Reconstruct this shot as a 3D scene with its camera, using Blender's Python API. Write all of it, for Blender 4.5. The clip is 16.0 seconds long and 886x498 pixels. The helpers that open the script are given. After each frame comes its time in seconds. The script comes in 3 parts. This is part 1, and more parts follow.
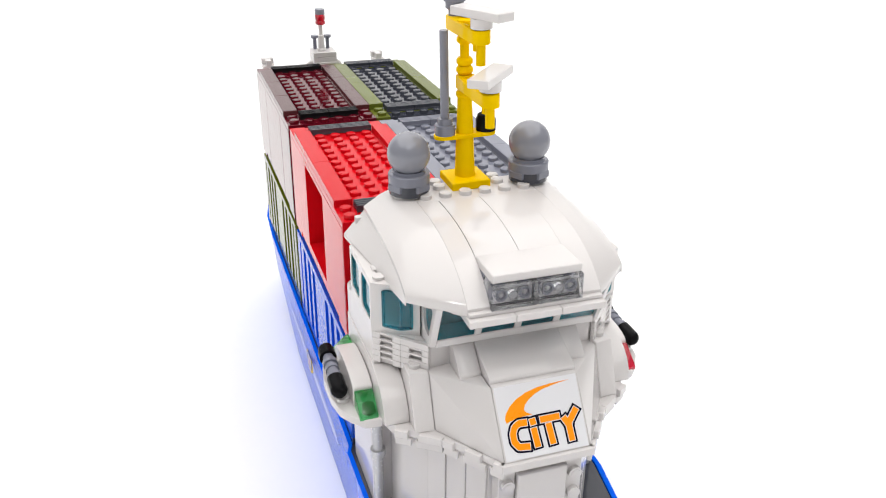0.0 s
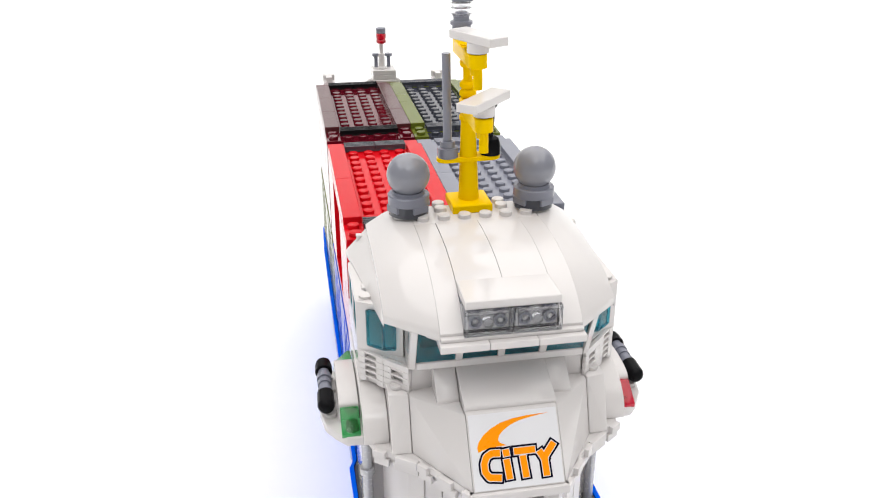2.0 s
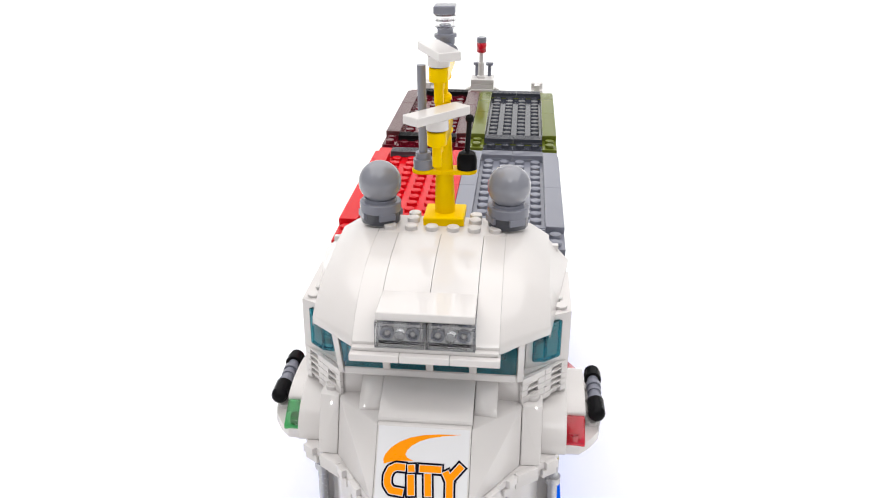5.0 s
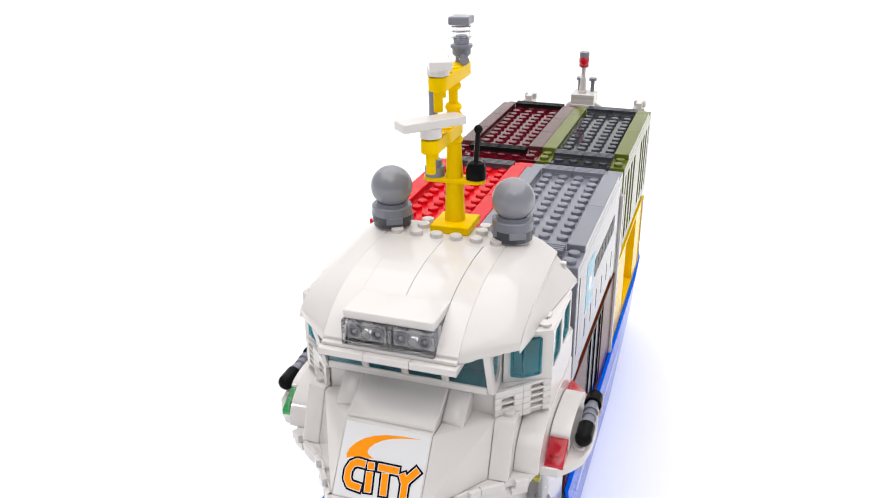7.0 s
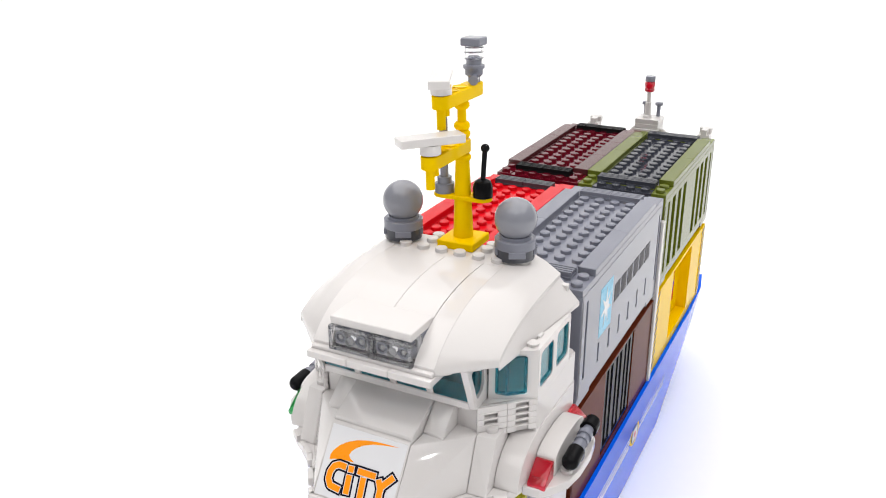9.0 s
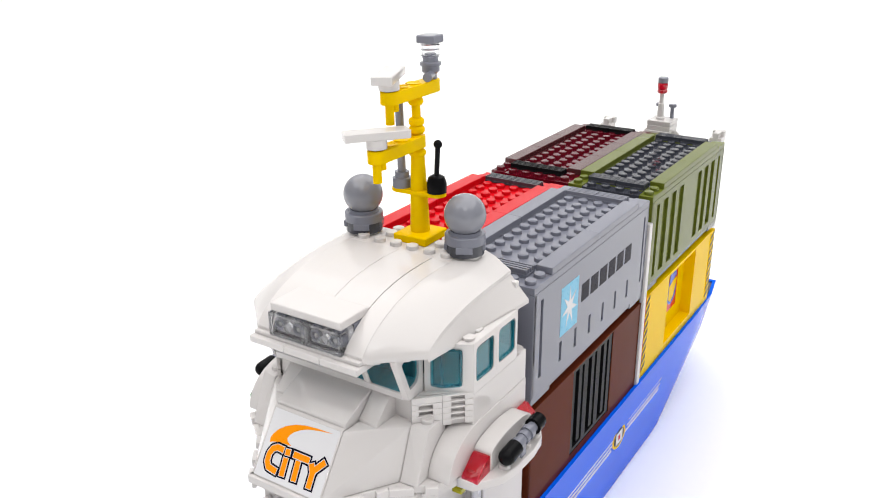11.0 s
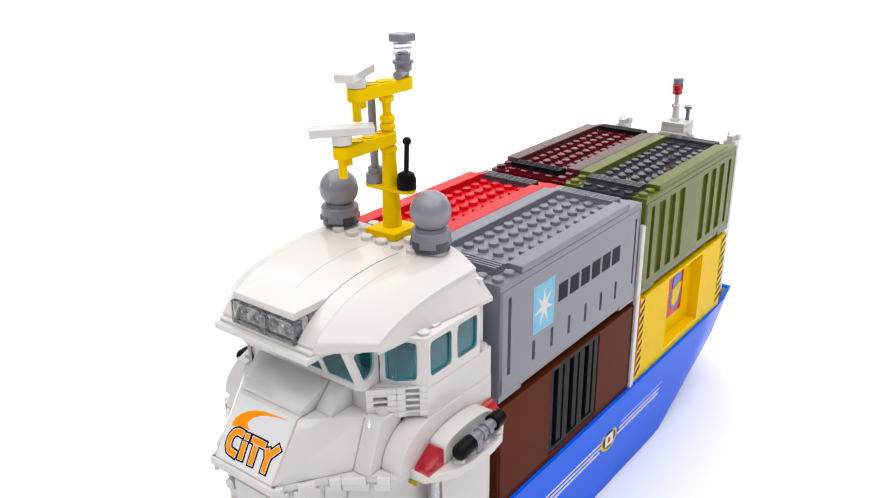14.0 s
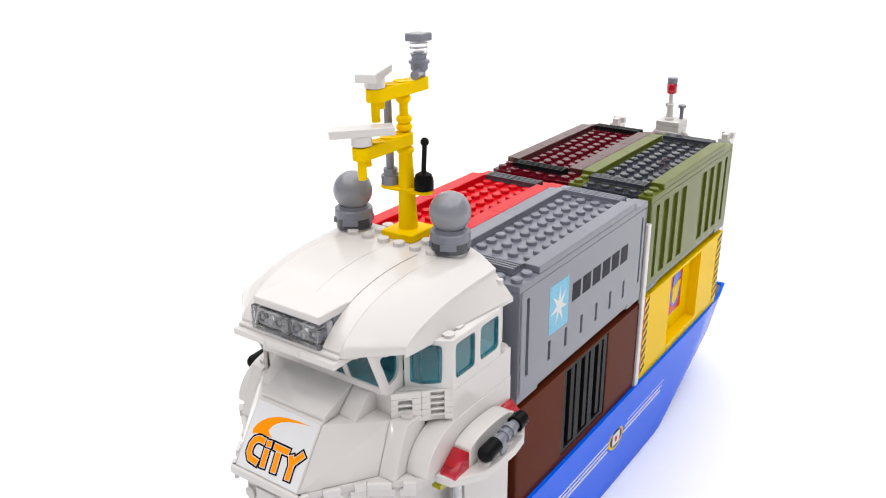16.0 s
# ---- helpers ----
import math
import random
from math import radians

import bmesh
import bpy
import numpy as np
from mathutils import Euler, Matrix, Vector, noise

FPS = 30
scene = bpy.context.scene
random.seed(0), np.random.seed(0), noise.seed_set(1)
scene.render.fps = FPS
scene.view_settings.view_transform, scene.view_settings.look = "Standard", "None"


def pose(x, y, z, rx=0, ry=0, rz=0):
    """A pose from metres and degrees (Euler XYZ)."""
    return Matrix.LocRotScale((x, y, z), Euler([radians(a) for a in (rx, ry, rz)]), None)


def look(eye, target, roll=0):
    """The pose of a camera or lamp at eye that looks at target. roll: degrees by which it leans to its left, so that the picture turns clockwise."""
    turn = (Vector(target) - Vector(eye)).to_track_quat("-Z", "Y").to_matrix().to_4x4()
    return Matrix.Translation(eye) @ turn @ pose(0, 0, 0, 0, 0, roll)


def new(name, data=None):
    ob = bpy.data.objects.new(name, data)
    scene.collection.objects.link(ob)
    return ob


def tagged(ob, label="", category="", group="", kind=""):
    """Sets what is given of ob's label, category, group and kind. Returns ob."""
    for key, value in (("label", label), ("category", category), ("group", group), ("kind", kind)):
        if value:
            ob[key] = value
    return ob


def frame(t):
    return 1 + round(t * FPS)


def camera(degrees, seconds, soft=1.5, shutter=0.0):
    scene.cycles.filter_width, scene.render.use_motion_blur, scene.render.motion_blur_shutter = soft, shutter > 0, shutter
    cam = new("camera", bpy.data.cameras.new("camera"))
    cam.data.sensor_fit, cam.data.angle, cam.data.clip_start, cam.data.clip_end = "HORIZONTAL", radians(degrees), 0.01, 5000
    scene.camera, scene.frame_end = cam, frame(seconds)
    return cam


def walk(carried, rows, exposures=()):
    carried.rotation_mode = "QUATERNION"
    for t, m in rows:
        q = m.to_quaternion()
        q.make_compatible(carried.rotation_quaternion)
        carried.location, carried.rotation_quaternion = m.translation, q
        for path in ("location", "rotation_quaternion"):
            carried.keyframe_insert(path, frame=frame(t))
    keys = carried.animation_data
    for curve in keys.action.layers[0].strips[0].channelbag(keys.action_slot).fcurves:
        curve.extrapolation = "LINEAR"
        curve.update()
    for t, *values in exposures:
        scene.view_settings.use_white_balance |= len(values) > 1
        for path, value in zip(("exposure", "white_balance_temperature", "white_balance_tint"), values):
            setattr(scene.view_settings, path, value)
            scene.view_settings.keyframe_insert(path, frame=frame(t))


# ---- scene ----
# The camera stands before the turntable and is panned and tilted; seconds, y, z, tilt, roll, pan.
cam = camera(54.15, 16.0, soft=1.1)
PATH = [
    (0, -0.30816, 0.30484, 64.494, 0.405, -4.339),
    (0.5, -0.30783, 0.30426, 64.786, 0.212, -3.872),
    (1, -0.30783, 0.30501, 64.961, 0.120, -3.316),
    (1.5, -0.30795, 0.30582, 65.148, -0.071, -2.567),
    (2, -0.30849, 0.30647, 65.577, 0.075, -1.918),
    (2.5, -0.30919, 0.30720, 65.681, 0.118, -1.177),
    (3, -0.30890, 0.30705, 65.754, 0.240, -0.679),
    (3.5, -0.30891, 0.30734, 65.823, 0.166, -0.063),
    (4, -0.30815, 0.30784, 65.908, 0.281, 0.168),
    (6.5, -0.30800, 0.30857, 66.346, -0.062, 4.291),
    (7, -0.30806, 0.30819, 66.789, -0.174, 5.474),
    (7.5, -0.30802, 0.30831, 67.003, -0.154, 6.504),
    (8, -0.30863, 0.30828, 67.485, -0.254, 7.514),
    (8.5, -0.30947, 0.30894, 68.031, -0.257, 7.967),
    (9, -0.30947, 0.30946, 68.024, -0.175, 8.130),
    (11.5, -0.30869, 0.30892, 68.069, -0.511, 7.028),
    (12, -0.30881, 0.30934, 68.013, -0.517, 6.926),
    (12.5, -0.30855, 0.30934, 67.989, -0.485, 6.881),
    (13, -0.30862, 0.30961, 67.973, -0.504, 6.813),
    (13.5, -0.30828, 0.30940, 67.977, -0.494, 6.799),
    (14, -0.30866, 0.31003, 67.926, -0.558, 6.841),
    (14.5, -0.30837, 0.31003, 67.910, -0.537, 6.964),
    (15, -0.30867, 0.30973, 67.959, -0.489, 7.107),
    (15.5, -0.30852, 0.30928, 67.999, -0.487, 7.098),
    (16, -0.30859, 0.30885, 68.034, -0.449, 7.170),
]
TURN = [(0, 14.126), (0.5, 12.905), (1, 11.496), (1.5, 10.116), (2, 8.382), (2.5, 6.926), (3, 5.405), (3.5, 3.528), (4, 0.980), (6.5, -10.955), (7, -13.250), (7.5, -15.181), (8, -16.714), (8.5, -17.777), (9, -19.152), (11.5, -27.087), (12, -28.214), (12.5, -28.966), (13, -29.896), (13.5, -30.481), (14, -30.889), (14.5, -30.619), (15, -29.906), (15.5, -29.004), (16, -28.142)]
AXIS = (-0.0028, 0.1286, 0.0)
walk(cam, [(t, Matrix.Translation((AXIS[0], y, z)) @ pose(0, 0, 0, 0, 0, pan) @ pose(0, 0, 0, tilt) @ pose(0, 0, 0, 0, 0, roll))
           for t, y, z, tilt, roll, pan in PATH], exposures=[(0, 0.0), (16, 0.0)])

# ---- light ----
world = bpy.data.worlds.new("studio")
world.use_nodes = True
scene.world = world
bg = world.node_tree.nodes["Background"]
bg.inputs[0].default_value = (0.96, 0.98, 1.0, 1)
bg.inputs[1].default_value = 0.2


def lamp(name, eye, target, sx, sy, watts, colour=(1, 1, 1)):
    data = bpy.data.lights.new(name, "AREA")
    data.shape, data.size, data.size_y, data.energy, data.color = "RECTANGLE", sx, sy, watts, colour
    ob = new(name, data)
    ob.matrix_world = look(eye, target)
    return ob


lamp("key_lamp", (-0.78, -0.74, 0.76), (0, 0.05, 0.15), 0.05, 0.05, 1.0)
lamp("side_lamp", (0.78, -0.74, 0.76), (0, 0.05, 0.15), 0.05, 0.05, 1.0)
lamp("front_softbox", (0.02, -0.75, 1.0), (0, 0.05, 0.18), 0.40, 0.26, 1.0)
lamp("overhead_softbox", (0.0, 0.7, 2.3), (0, 0.7, 0.0), 4.4, 4.6, 141.0, (1.0, 0.982, 0.965))


# ---- materials ----
def mat(name, colour, rough=0.25, metal=0.0, trans=0.0, scratch=0.04, ior=1.5, bump=0.02, tint=0.06, spec=0.3):
    m = bpy.data.materials.new(name)
    m.use_nodes = True
    nt = m.node_tree
    b = nt.nodes["Principled BSDF"]
    b.inputs["Metallic"].default_value = metal
    b.inputs["IOR"].default_value = ior
    b.inputs["Specular IOR Level"].default_value = 0.5 if trans else spec
    b.inputs["Transmission Weight"].default_value = trans
    tc = nt.nodes.new("ShaderNodeTexCoord")
    big = nt.nodes.new("ShaderNodeTexNoise")
    big.inputs["Scale"].default_value, big.inputs["Detail"].default_value = 45, 3
    fine = nt.nodes.new("ShaderNodeTexNoise")
    fine.inputs["Scale"].default_value, fine.inputs["Detail"].default_value = 900, 4
    for n in (big, fine):
        nt.links.new(tc.outputs["Object"], n.inputs["Vector"])
    info = nt.nodes.new("ShaderNodeObjectInfo")
    add = nt.nodes.new("ShaderNodeMath")
    add.operation = "MULTIPLY_ADD"
    add.inputs[1].default_value = 0.5
    nt.links.new(info.outputs["Random"], add.inputs[0])
    half = nt.nodes.new("ShaderNodeMath")
    half.operation = "MULTIPLY"
    half.inputs[1].default_value = 0.5
    nt.links.new(big.outputs["Fac"], half.inputs[0])
    nt.links.new(half.outputs[0], add.inputs[2])
    mix = nt.nodes.new("ShaderNodeMix")
    mix.data_type = "RGBA"
    mix.inputs["A"].default_value = (*[c * (1 - tint) for c in colour], 1)
    mix.inputs["B"].default_value = (*[min(1, c * (1 + tint)) for c in colour], 1)
    nt.links.new(add.outputs[0], mix.inputs["Factor"])
    nt.links.new(mix.outputs["Result"], b.inputs["Base Color"])
    r = nt.nodes.new("ShaderNodeMapRange")
    r.inputs["From Min"].default_value, r.inputs["From Max"].default_value = 0.3, 0.7
    r.inputs["To Min"].default_value, r.inputs["To Max"].default_value = max(0.02, rough - scratch), rough + scratch
    nt.links.new(fine.outputs["Fac"], r.inputs["Value"])
    nt.links.new(r.outputs["Result"], b.inputs["Roughness"])
    if bump:
        bp = nt.nodes.new("ShaderNodeBump")
        bp.inputs["Strength"].default_value, bp.inputs["Distance"].default_value = bump, 0.0005
        nt.links.new(big.outputs["Fac"], bp.inputs["Height"])
        nt.links.new(bp.outputs["Normal"], b.inputs["Normal"])
    return m


WHITE = mat("white_plastic", (0.64, 0.612, 0.602), 0.07, scratch=0.02, tint=0.03, spec=0.5, bump=0.035)
PAPER = mat("white_sweep", (0.95, 0.95, 0.95), 0.7, tint=0.01, bump=0.0)
GREY = mat("light_bluish_grey_plastic", (0.193, 0.200, 0.244), 0.1, scratch=0.03, spec=0.42)
DOME = mat("glossy_grey_plastic", (0.23, 0.235, 0.27), 0.04, scratch=0.01, bump=0.0, spec=0.6)
DGREY = mat("dark_bluish_grey_plastic", (0.045, 0.048, 0.062), 0.1, scratch=0.03, spec=0.5)
BLACK = mat("black_plastic", (0.008, 0.008, 0.009), 0.1, spec=0.05)
RED = mat("red_plastic", (0.58, 0.004, 0.010), 0.1, scratch=0.03, spec=0.15)
DRED = mat("dark_red_plastic", (0.10, 0.003, 0.010), 0.1, scratch=0.03, spec=0.45)
# Greyer than DRED: overhead glare on the tile tops is put into this colour.
DRTILE = mat("glare_toned_red_tile", (0.08, 0.022, 0.024), 0.2, spec=0.5)
OLIVE = mat("olive_green_plastic", (0.118, 0.140, 0.018), 0.12, spec=0.2)
BLUE = mat("blue_plastic", (0.002, 0.118, 0.86), 0.1, spec=0.025)
LBLUE = mat("bright_blue_plastic", (0.008, 0.085, 0.62), 0.15)
BROWN = mat("reddish_brown_plastic", (0.105, 0.022, 0.009), 0.15, spec=0.02, tint=0.1)
YELLOW = mat("yellow_plastic", (0.86, 0.55, 0.0), 0.12, spec=0.03)
ORANGE = mat("orange_print", (0.93, 0.29, 0.0), 0.3, spec=0.2)
NAVY = mat("dark_navy_print", (0.008, 0.007, 0.018), 0.3, spec=0.05)
STICKER = mat("glossy_white_sticker", (0.71, 0.705, 0.725), 0.1)
SKY = mat("light_blue_print", (0.16, 0.48, 0.68), 0.3)
TBLUE = mat("transparent_light_blue", (0.04, 0.44, 0.56), 0.02, trans=0.95, bump=0)
CLEAR = mat("transparent_clear", (0.93, 0.93, 0.95), 0.04, trans=1.0, bump=0)
TGREEN = mat("transparent_green", (0.01, 0.34, 0.05), 0.04, trans=0.85, bump=0)
TRED = mat("transparent_red", (0.60, 0.005, 0.022), 0.04, trans=0.6, bump=0)
SILVER = mat("silver_plastic", (0.55, 0.55, 0.57), 0.25, metal=0.3)

MM = 0.001
V = 8.0      # stud pitch


# ---- mesh helpers, in millimetres ----
def box(bm, x0, x1, y0, y1, z0, z1, bev=0.25):
    """A box with softened edges."""
    m = Matrix.Translation(((x0 + x1) / 2, (y0 + y1) / 2, (z0 + z1) / 2)) @ Matrix.Diagonal((x1 - x0, y1 - y0, z1 - z0, 1))
    vs = bmesh.ops.create_cube(bm, size=1, matrix=m)["verts"]
    if bev:
        es = list({e for v in vs for e in v.link_edges})
        bmesh.ops.bevel(bm, geom=es, offset=bev, segments=1, affect="EDGES")
    return bm


def cyl(bm, a, b, r, r2=None, n=20, caps=True):
    """A round bar from a to b."""
    a, b = Vector(a), Vector(b)
    q = (b - a).to_track_quat("Z", "Y").to_matrix().to_4x4()
    bmesh.ops.create_cone(bm, cap_ends=caps, segments=n, radius1=r, radius2=r if r2 is None else r2, depth=(b - a).length,
                          matrix=Matrix.Translation((a + b) / 2) @ q)
    return bm


def ball(bm, c, r, n=24):
    bmesh.ops.create_uvsphere(bm, u_segments=n, v_segments=n // 2, radius=r, matrix=Matrix.Translation(c))
    return bm


def prism(bm, pts, z0, z1, axis="z", bev=0.0):
    """A polygon drawn in two axes and pushed along the third."""
    def place(p, d):
        return {"z": (p[0], p[1], d), "x": (d, p[0], p[1]), "y": (p[0], d, p[1])}[axis]
    lo = [bm.verts.new(place(p, z0)) for p in pts]
    hi = [bm.verts.new(place(p, z1)) for p in pts]
    fs = [bm.faces.new(lo[::-1]), bm.faces.new(hi)]
    n = len(pts)
    fs += [bm.faces.new((lo[i], lo[(i + 1) % n], hi[(i + 1) % n], hi[i])) for i in range(n)]
    bmesh.ops.recalc_face_normals(bm, faces=fs)
    if bev:
        bmesh.ops.bevel(bm, geom=list({e for f in fs for e in f.edges}), offset=bev, segments=1, affect="EDGES")
    return bm


def solid(bm, pts, faces):
    """A closed body from corners and faces."""
    vs = [bm.verts.new(p) for p in pts]
    fs = [bm.faces.new([vs[i] for i in f]) for f in faces]
    bmesh.ops.recalc_face_normals(bm, faces=fs)
    return bm


def hull_of(bm, pts, bev=0.3):
    """The convex body round some corners."""
    vs = [bm.verts.new(p) for p in pts]
    out = bmesh.ops.convex_hull(bm, input=vs)
    bmesh.ops.delete(bm, geom=list({g for g in out["geom_interior"] + out["geom_unused"] if isinstance(g, bmesh.types.BMVert)}), context="VERTS")
    bmesh.ops.dissolve_limit(bm, angle_limit=0.02, verts=bm.verts[:], edges=bm.edges[:])
    if bev:
        bmesh.ops.bevel(bm, geom=bm.edges[:], offset=bev, segments=1, affect="EDGES")
    return bm


def spin(bm, profile, c=(0, 0, 0), n=24):
    """A turned body: (radius, height) pairs about an upright axis."""
    rings = [[bm.verts.new((c[0] + r * math.cos(2 * math.pi * i / n), c[1] + r * math.sin(2 * math.pi * i / n), c[2] + z)) for i in range(n)]
             for r, z in profile]
    for a, b in zip(rings, rings[1:]):
        for i in range(n):
            bm.faces.new((a[i], a[(i + 1) % n], b[(i + 1) % n], b[i]))
    bm.faces.new(rings[0][::-1])
    bm.faces.new(rings[-1])
    bmesh.ops.recalc_face_normals(bm, faces=bm.faces[:])
    return bm


def recessed(bm, x, side, y0, y1, z0, z1, holes, depth=1.6, thick=3.0):
    """A wall slab facing +x or -x with real recesses: holes are (y0, y1, z0, z1)."""
    ys = sorted({y0, y1, *[h[0] for h in holes], *[h[1] for h in holes]})
    zs = sorted({z0, z1, *[h[2] for h in holes], *[h[3] for h in holes]})
    def sunk(i, j):
        if not (0 <= i < len(ys) - 1 and 0 <= j < len(zs) - 1):
            return None
        cy, cz = (ys[i] + ys[i + 1]) / 2, (zs[j] + zs[j + 1]) / 2
        return any(h[0] < cy < h[1] and h[2] < cz < h[3] for h in holes)
    def quad(*p):
        bm.faces.new([bm.verts.new(q) for q in p])
    for i in range(len(ys) - 1):
        for j in range(len(zs) - 1):
            s = sunk(i, j)
            d = x - side * depth if s else x
            a, b, c, e = ys[i], ys[i + 1], zs[j], zs[j + 1]
            quad((d, a, c), (d, b, c), (d, b, e), (d, a, e))
            for (ni, nj), p, q in (((i + 1, j), (b, c), (b, e)), ((i, j + 1), (a, e), (b, e))):
                o = sunk(ni, nj)
                if o is not None and o != s:
                    quad((x, *p), (x, *q), (x - side * depth, *q), (x - side * depth, *p))
    back = x - side * thick
    quad((back, y0, z0), (back, y1, z0), (back, y1, z1), (back, y0, z1))
    for p, q in (((y0, z0), (y1, z0)), ((y1, z0), (y1, z1)), ((y1, z1), (y0, z1)), ((y0, z1), (y0, z0))):
        quad((x, *p), (x, *q), (back, *q), (back, *p))
    bmesh.ops.remove_doubles(bm, verts=bm.verts[:], dist=0.001)
    bmesh.ops.recalc_face_normals(bm, faces=bm.faces[:])
    return bm


def mesh_of(name, bm, material, smooth=35):
    bmesh.ops.scale(bm, vec=(MM, MM, MM), verts=bm.verts[:])
    me = bpy.data.meshes.new(name)
    bm.to_mesh(me)
    bm.free()
    me.materials.append(material)
    if smooth:
        me.polygons.foreach_set("use_smooth", [True] * len(me.polygons))
        me.set_sharp_from_angle(angle=radians(smooth))
    return me


def part(name, bm, material, parent, label="", smooth=35):
    ob = new(name, mesh_of(name, bm, material, smooth))
    ob.parent = parent
    return tagged(ob, label)


def shared(name, me, parent, x, y, z, rz=0.0):
    ob = new(name, me)
    ob.parent = parent
    ob.matrix_basis = pose(x * MM, y * MM, z * MM, 0, 0, rz)
    return ob


def B():
    return bmesh.new()


STUD = {}


def stud_mesh(material):
    if material.name not in STUD:
        bm = B()
        spin(bm, [(2.42, -0.2), (2.42, 1.5), (2.22, 1.75)], n=16)
        cyl(bm, (0, 0, 1.7), (0, 0, 1.82), 1.5, n=10)
        STUD[material.name] = mesh_of("stud", bm, material)
    return STUD[material.name]


def studs(parent, material, places):
    me = stud_mesh(material)
    for x, y, z in places:
        shared("stud", me, parent, x, y, z)


MOVERS = []


def thing(name, label, category, base=(0, 0, 0), group=""):
    ob = new(name)
    ob.empty_display_size = 0.01
    m = pose(base[0] * MM, base[1] * MM, base[2] * MM)
    ob.matrix_world = m
    MOVERS.append((ob, m))
    return tagged(ob, label, category, group)


# ---- the studio sweep ----
bm = B()
prof = [(-2500, 0), (1400, 0)] + [(1400 + 700 * math.sin(a * math.pi / 20), 700 - 700 * math.cos(a * math.pi / 20)) for a in range(1, 11)] + [(2100, 2600)]
rows = [[bm.verts.new((x, y, z)) for y, z in prof] for x in (-3200, 3200)]
for i in range(len(prof) - 1):
    bm.faces.new((rows[0][i], rows[1][i], rows[1][i + 1], rows[0][i + 1]))
ground = new("ground", mesh_of("ground", bm, PAPER, 60))
tagged(ground, "seamless matt white paper sweep under the toy ship", "backdrop", kind="structure")

ROW_Y = (15.0, 148.0)      # front ends of the two container rows
DECK, CH = 57.6, 54.4
LEN = 16 * V


# ---- containers ----
def container(name_label, y_row, level, side, body, top=None, tile=None, grille=None, tiles=2, panel=None, holes=(), depth=1.6, floor_notch=True):
    """One toy container: base, two sides, ends, top plate with studs, edge tiles and grilles. Local zero: middle of its front edge."""
    c = thing("shipping_container", name_label, "container", (side * 24.0, y_row, DECK + level * CH), "containers on the deck")
    top = top or body
    tile = tile or body
    out = side
    bm = B()
    lo = -20.5 if not (depth > 3 and out < 0) else -23.6 + depth
    hi = 20.5 if not (depth > 3 and out > 0) else 23.6 - depth
    box(bm, lo, hi, 1.5, LEN - 1.5, 3.2, 48.4, 0)
    box(bm, -24, 24, 0.1, 2.4, 3.4, 51.2, 0.3)
    box(bm, -24, 24, LEN - 2.4, LEN - 0.1, 3.4, 51.2, 0.3)
    part("box_body", bm, body, c)
    bm = B()
    if floor_notch:
        box(bm, -23.6, 23.6, 2 * V, LEN - 2 * V, 1.2, 3.4, 0.2)
        for a, b in ((0.1, 2.2 * V), (LEN - 2.2 * V, LEN - 0.1)):
            box(bm, -23.9, 23.9, a, b, 0.05, 3.35, 0.2)
    else:
        box(bm, -23.9, 23.9, 0.1, LEN - 0.1, 0.05, 3.35, 0.2)
    part("base_plate", bm, panel or body, c)
    for s in (-1, 1):
        bm = recessed(B(), s * 24, s, 0.2, LEN - 0.2, 3.4, 51.15, holes if s == out else [], depth, 3.2 if depth < 3 or s != out else depth + 0.4)
        part("side_panel", bm, body, c)
    if level == 1:
        rim = B()
        for x0, x1 in ((-23.95, -16.05), (16.05, 23.95)):
            box(rim, x0, x1, 0.05, LEN - 0.05, 51.2, 54.4, 0.2)
        for y0 in (V, 14 * V):
            box(rim, -16.2, 16.2, y0 + 0.1, y0 + 7.9, 51.2, 54.3, 0.1)
        rail = part("top_rail", rim, body, c)
        bm = box(B(), -16.0, 16.0, 0.1, LEN - 0.1, 50.0, 53.9, 0)
        plate = part("top_plate", bm, top, c)
        studs(plate, top, [(-20 + 8 * i, (r + 0.5) * V, 53.9) for i in range(1, 5) for r in (0, *range(2, 14))])
        studs(rail, body, [(x, (r + 0.5) * V, 54.4) for x in (-20, 20) for r in (0, 1, 14)])
        step = 12 * V / tiles
        for x in (-20, 20):
            for i in range(tiles):
                bm = box(B(), x - 3.95, x + 3.95, 2 * V + i * step + 0.06, 2 * V + (i + 1) * step - 0.06, 54.4, 57.6, 0.25)
                part("tile", bm, tile, c)
        for r in (1, 14):
            for x0 in (-16, 0):
                bm = box(B(), x0 + 0.1, x0 + 15.9, r * V + 0.1, (r + 1) * V - 0.1, 54.4, 55.4, 0.1)
                for k in range(4):
                    box(bm, x0 + 0.1, x0 + 15.9, r * V + 0.3 + k * 2.0, r * V + 1.4 + k * 2.0, 55.3, 57.5, 0.15)
                part("grille_tile", bm, grille or DGREY, c, "ribbed grille tile")
    return c


def grooves(spans, z0=8.0, z1=46.0):
    return [(a * V, b * V, z0, z1) for a, b in spans]


CORR = grooves([(0.95, 1.45)] + [(c - 0.47, c + 0.47) for c in (2.65, 4.3, 5.9, 10.0, 11.6, 13.2)] + [(14.55, 15.05)], 7.0, 48.0)
SLOTS = grooves([(0.75, 1.05), (15.2, 15.45)], 11, 47) + grooves([(3.2 + 1.93 * k, 3.5 + 1.93 * k) for k in range(6)], 9.5, 19)
red_box = container("bright red plastic toy shipping container with an open side", ROW_Y[0], 1, -1, RED,
                    holes=[(5.3 * V, 10.7 * V, 7, 49)], depth=16)
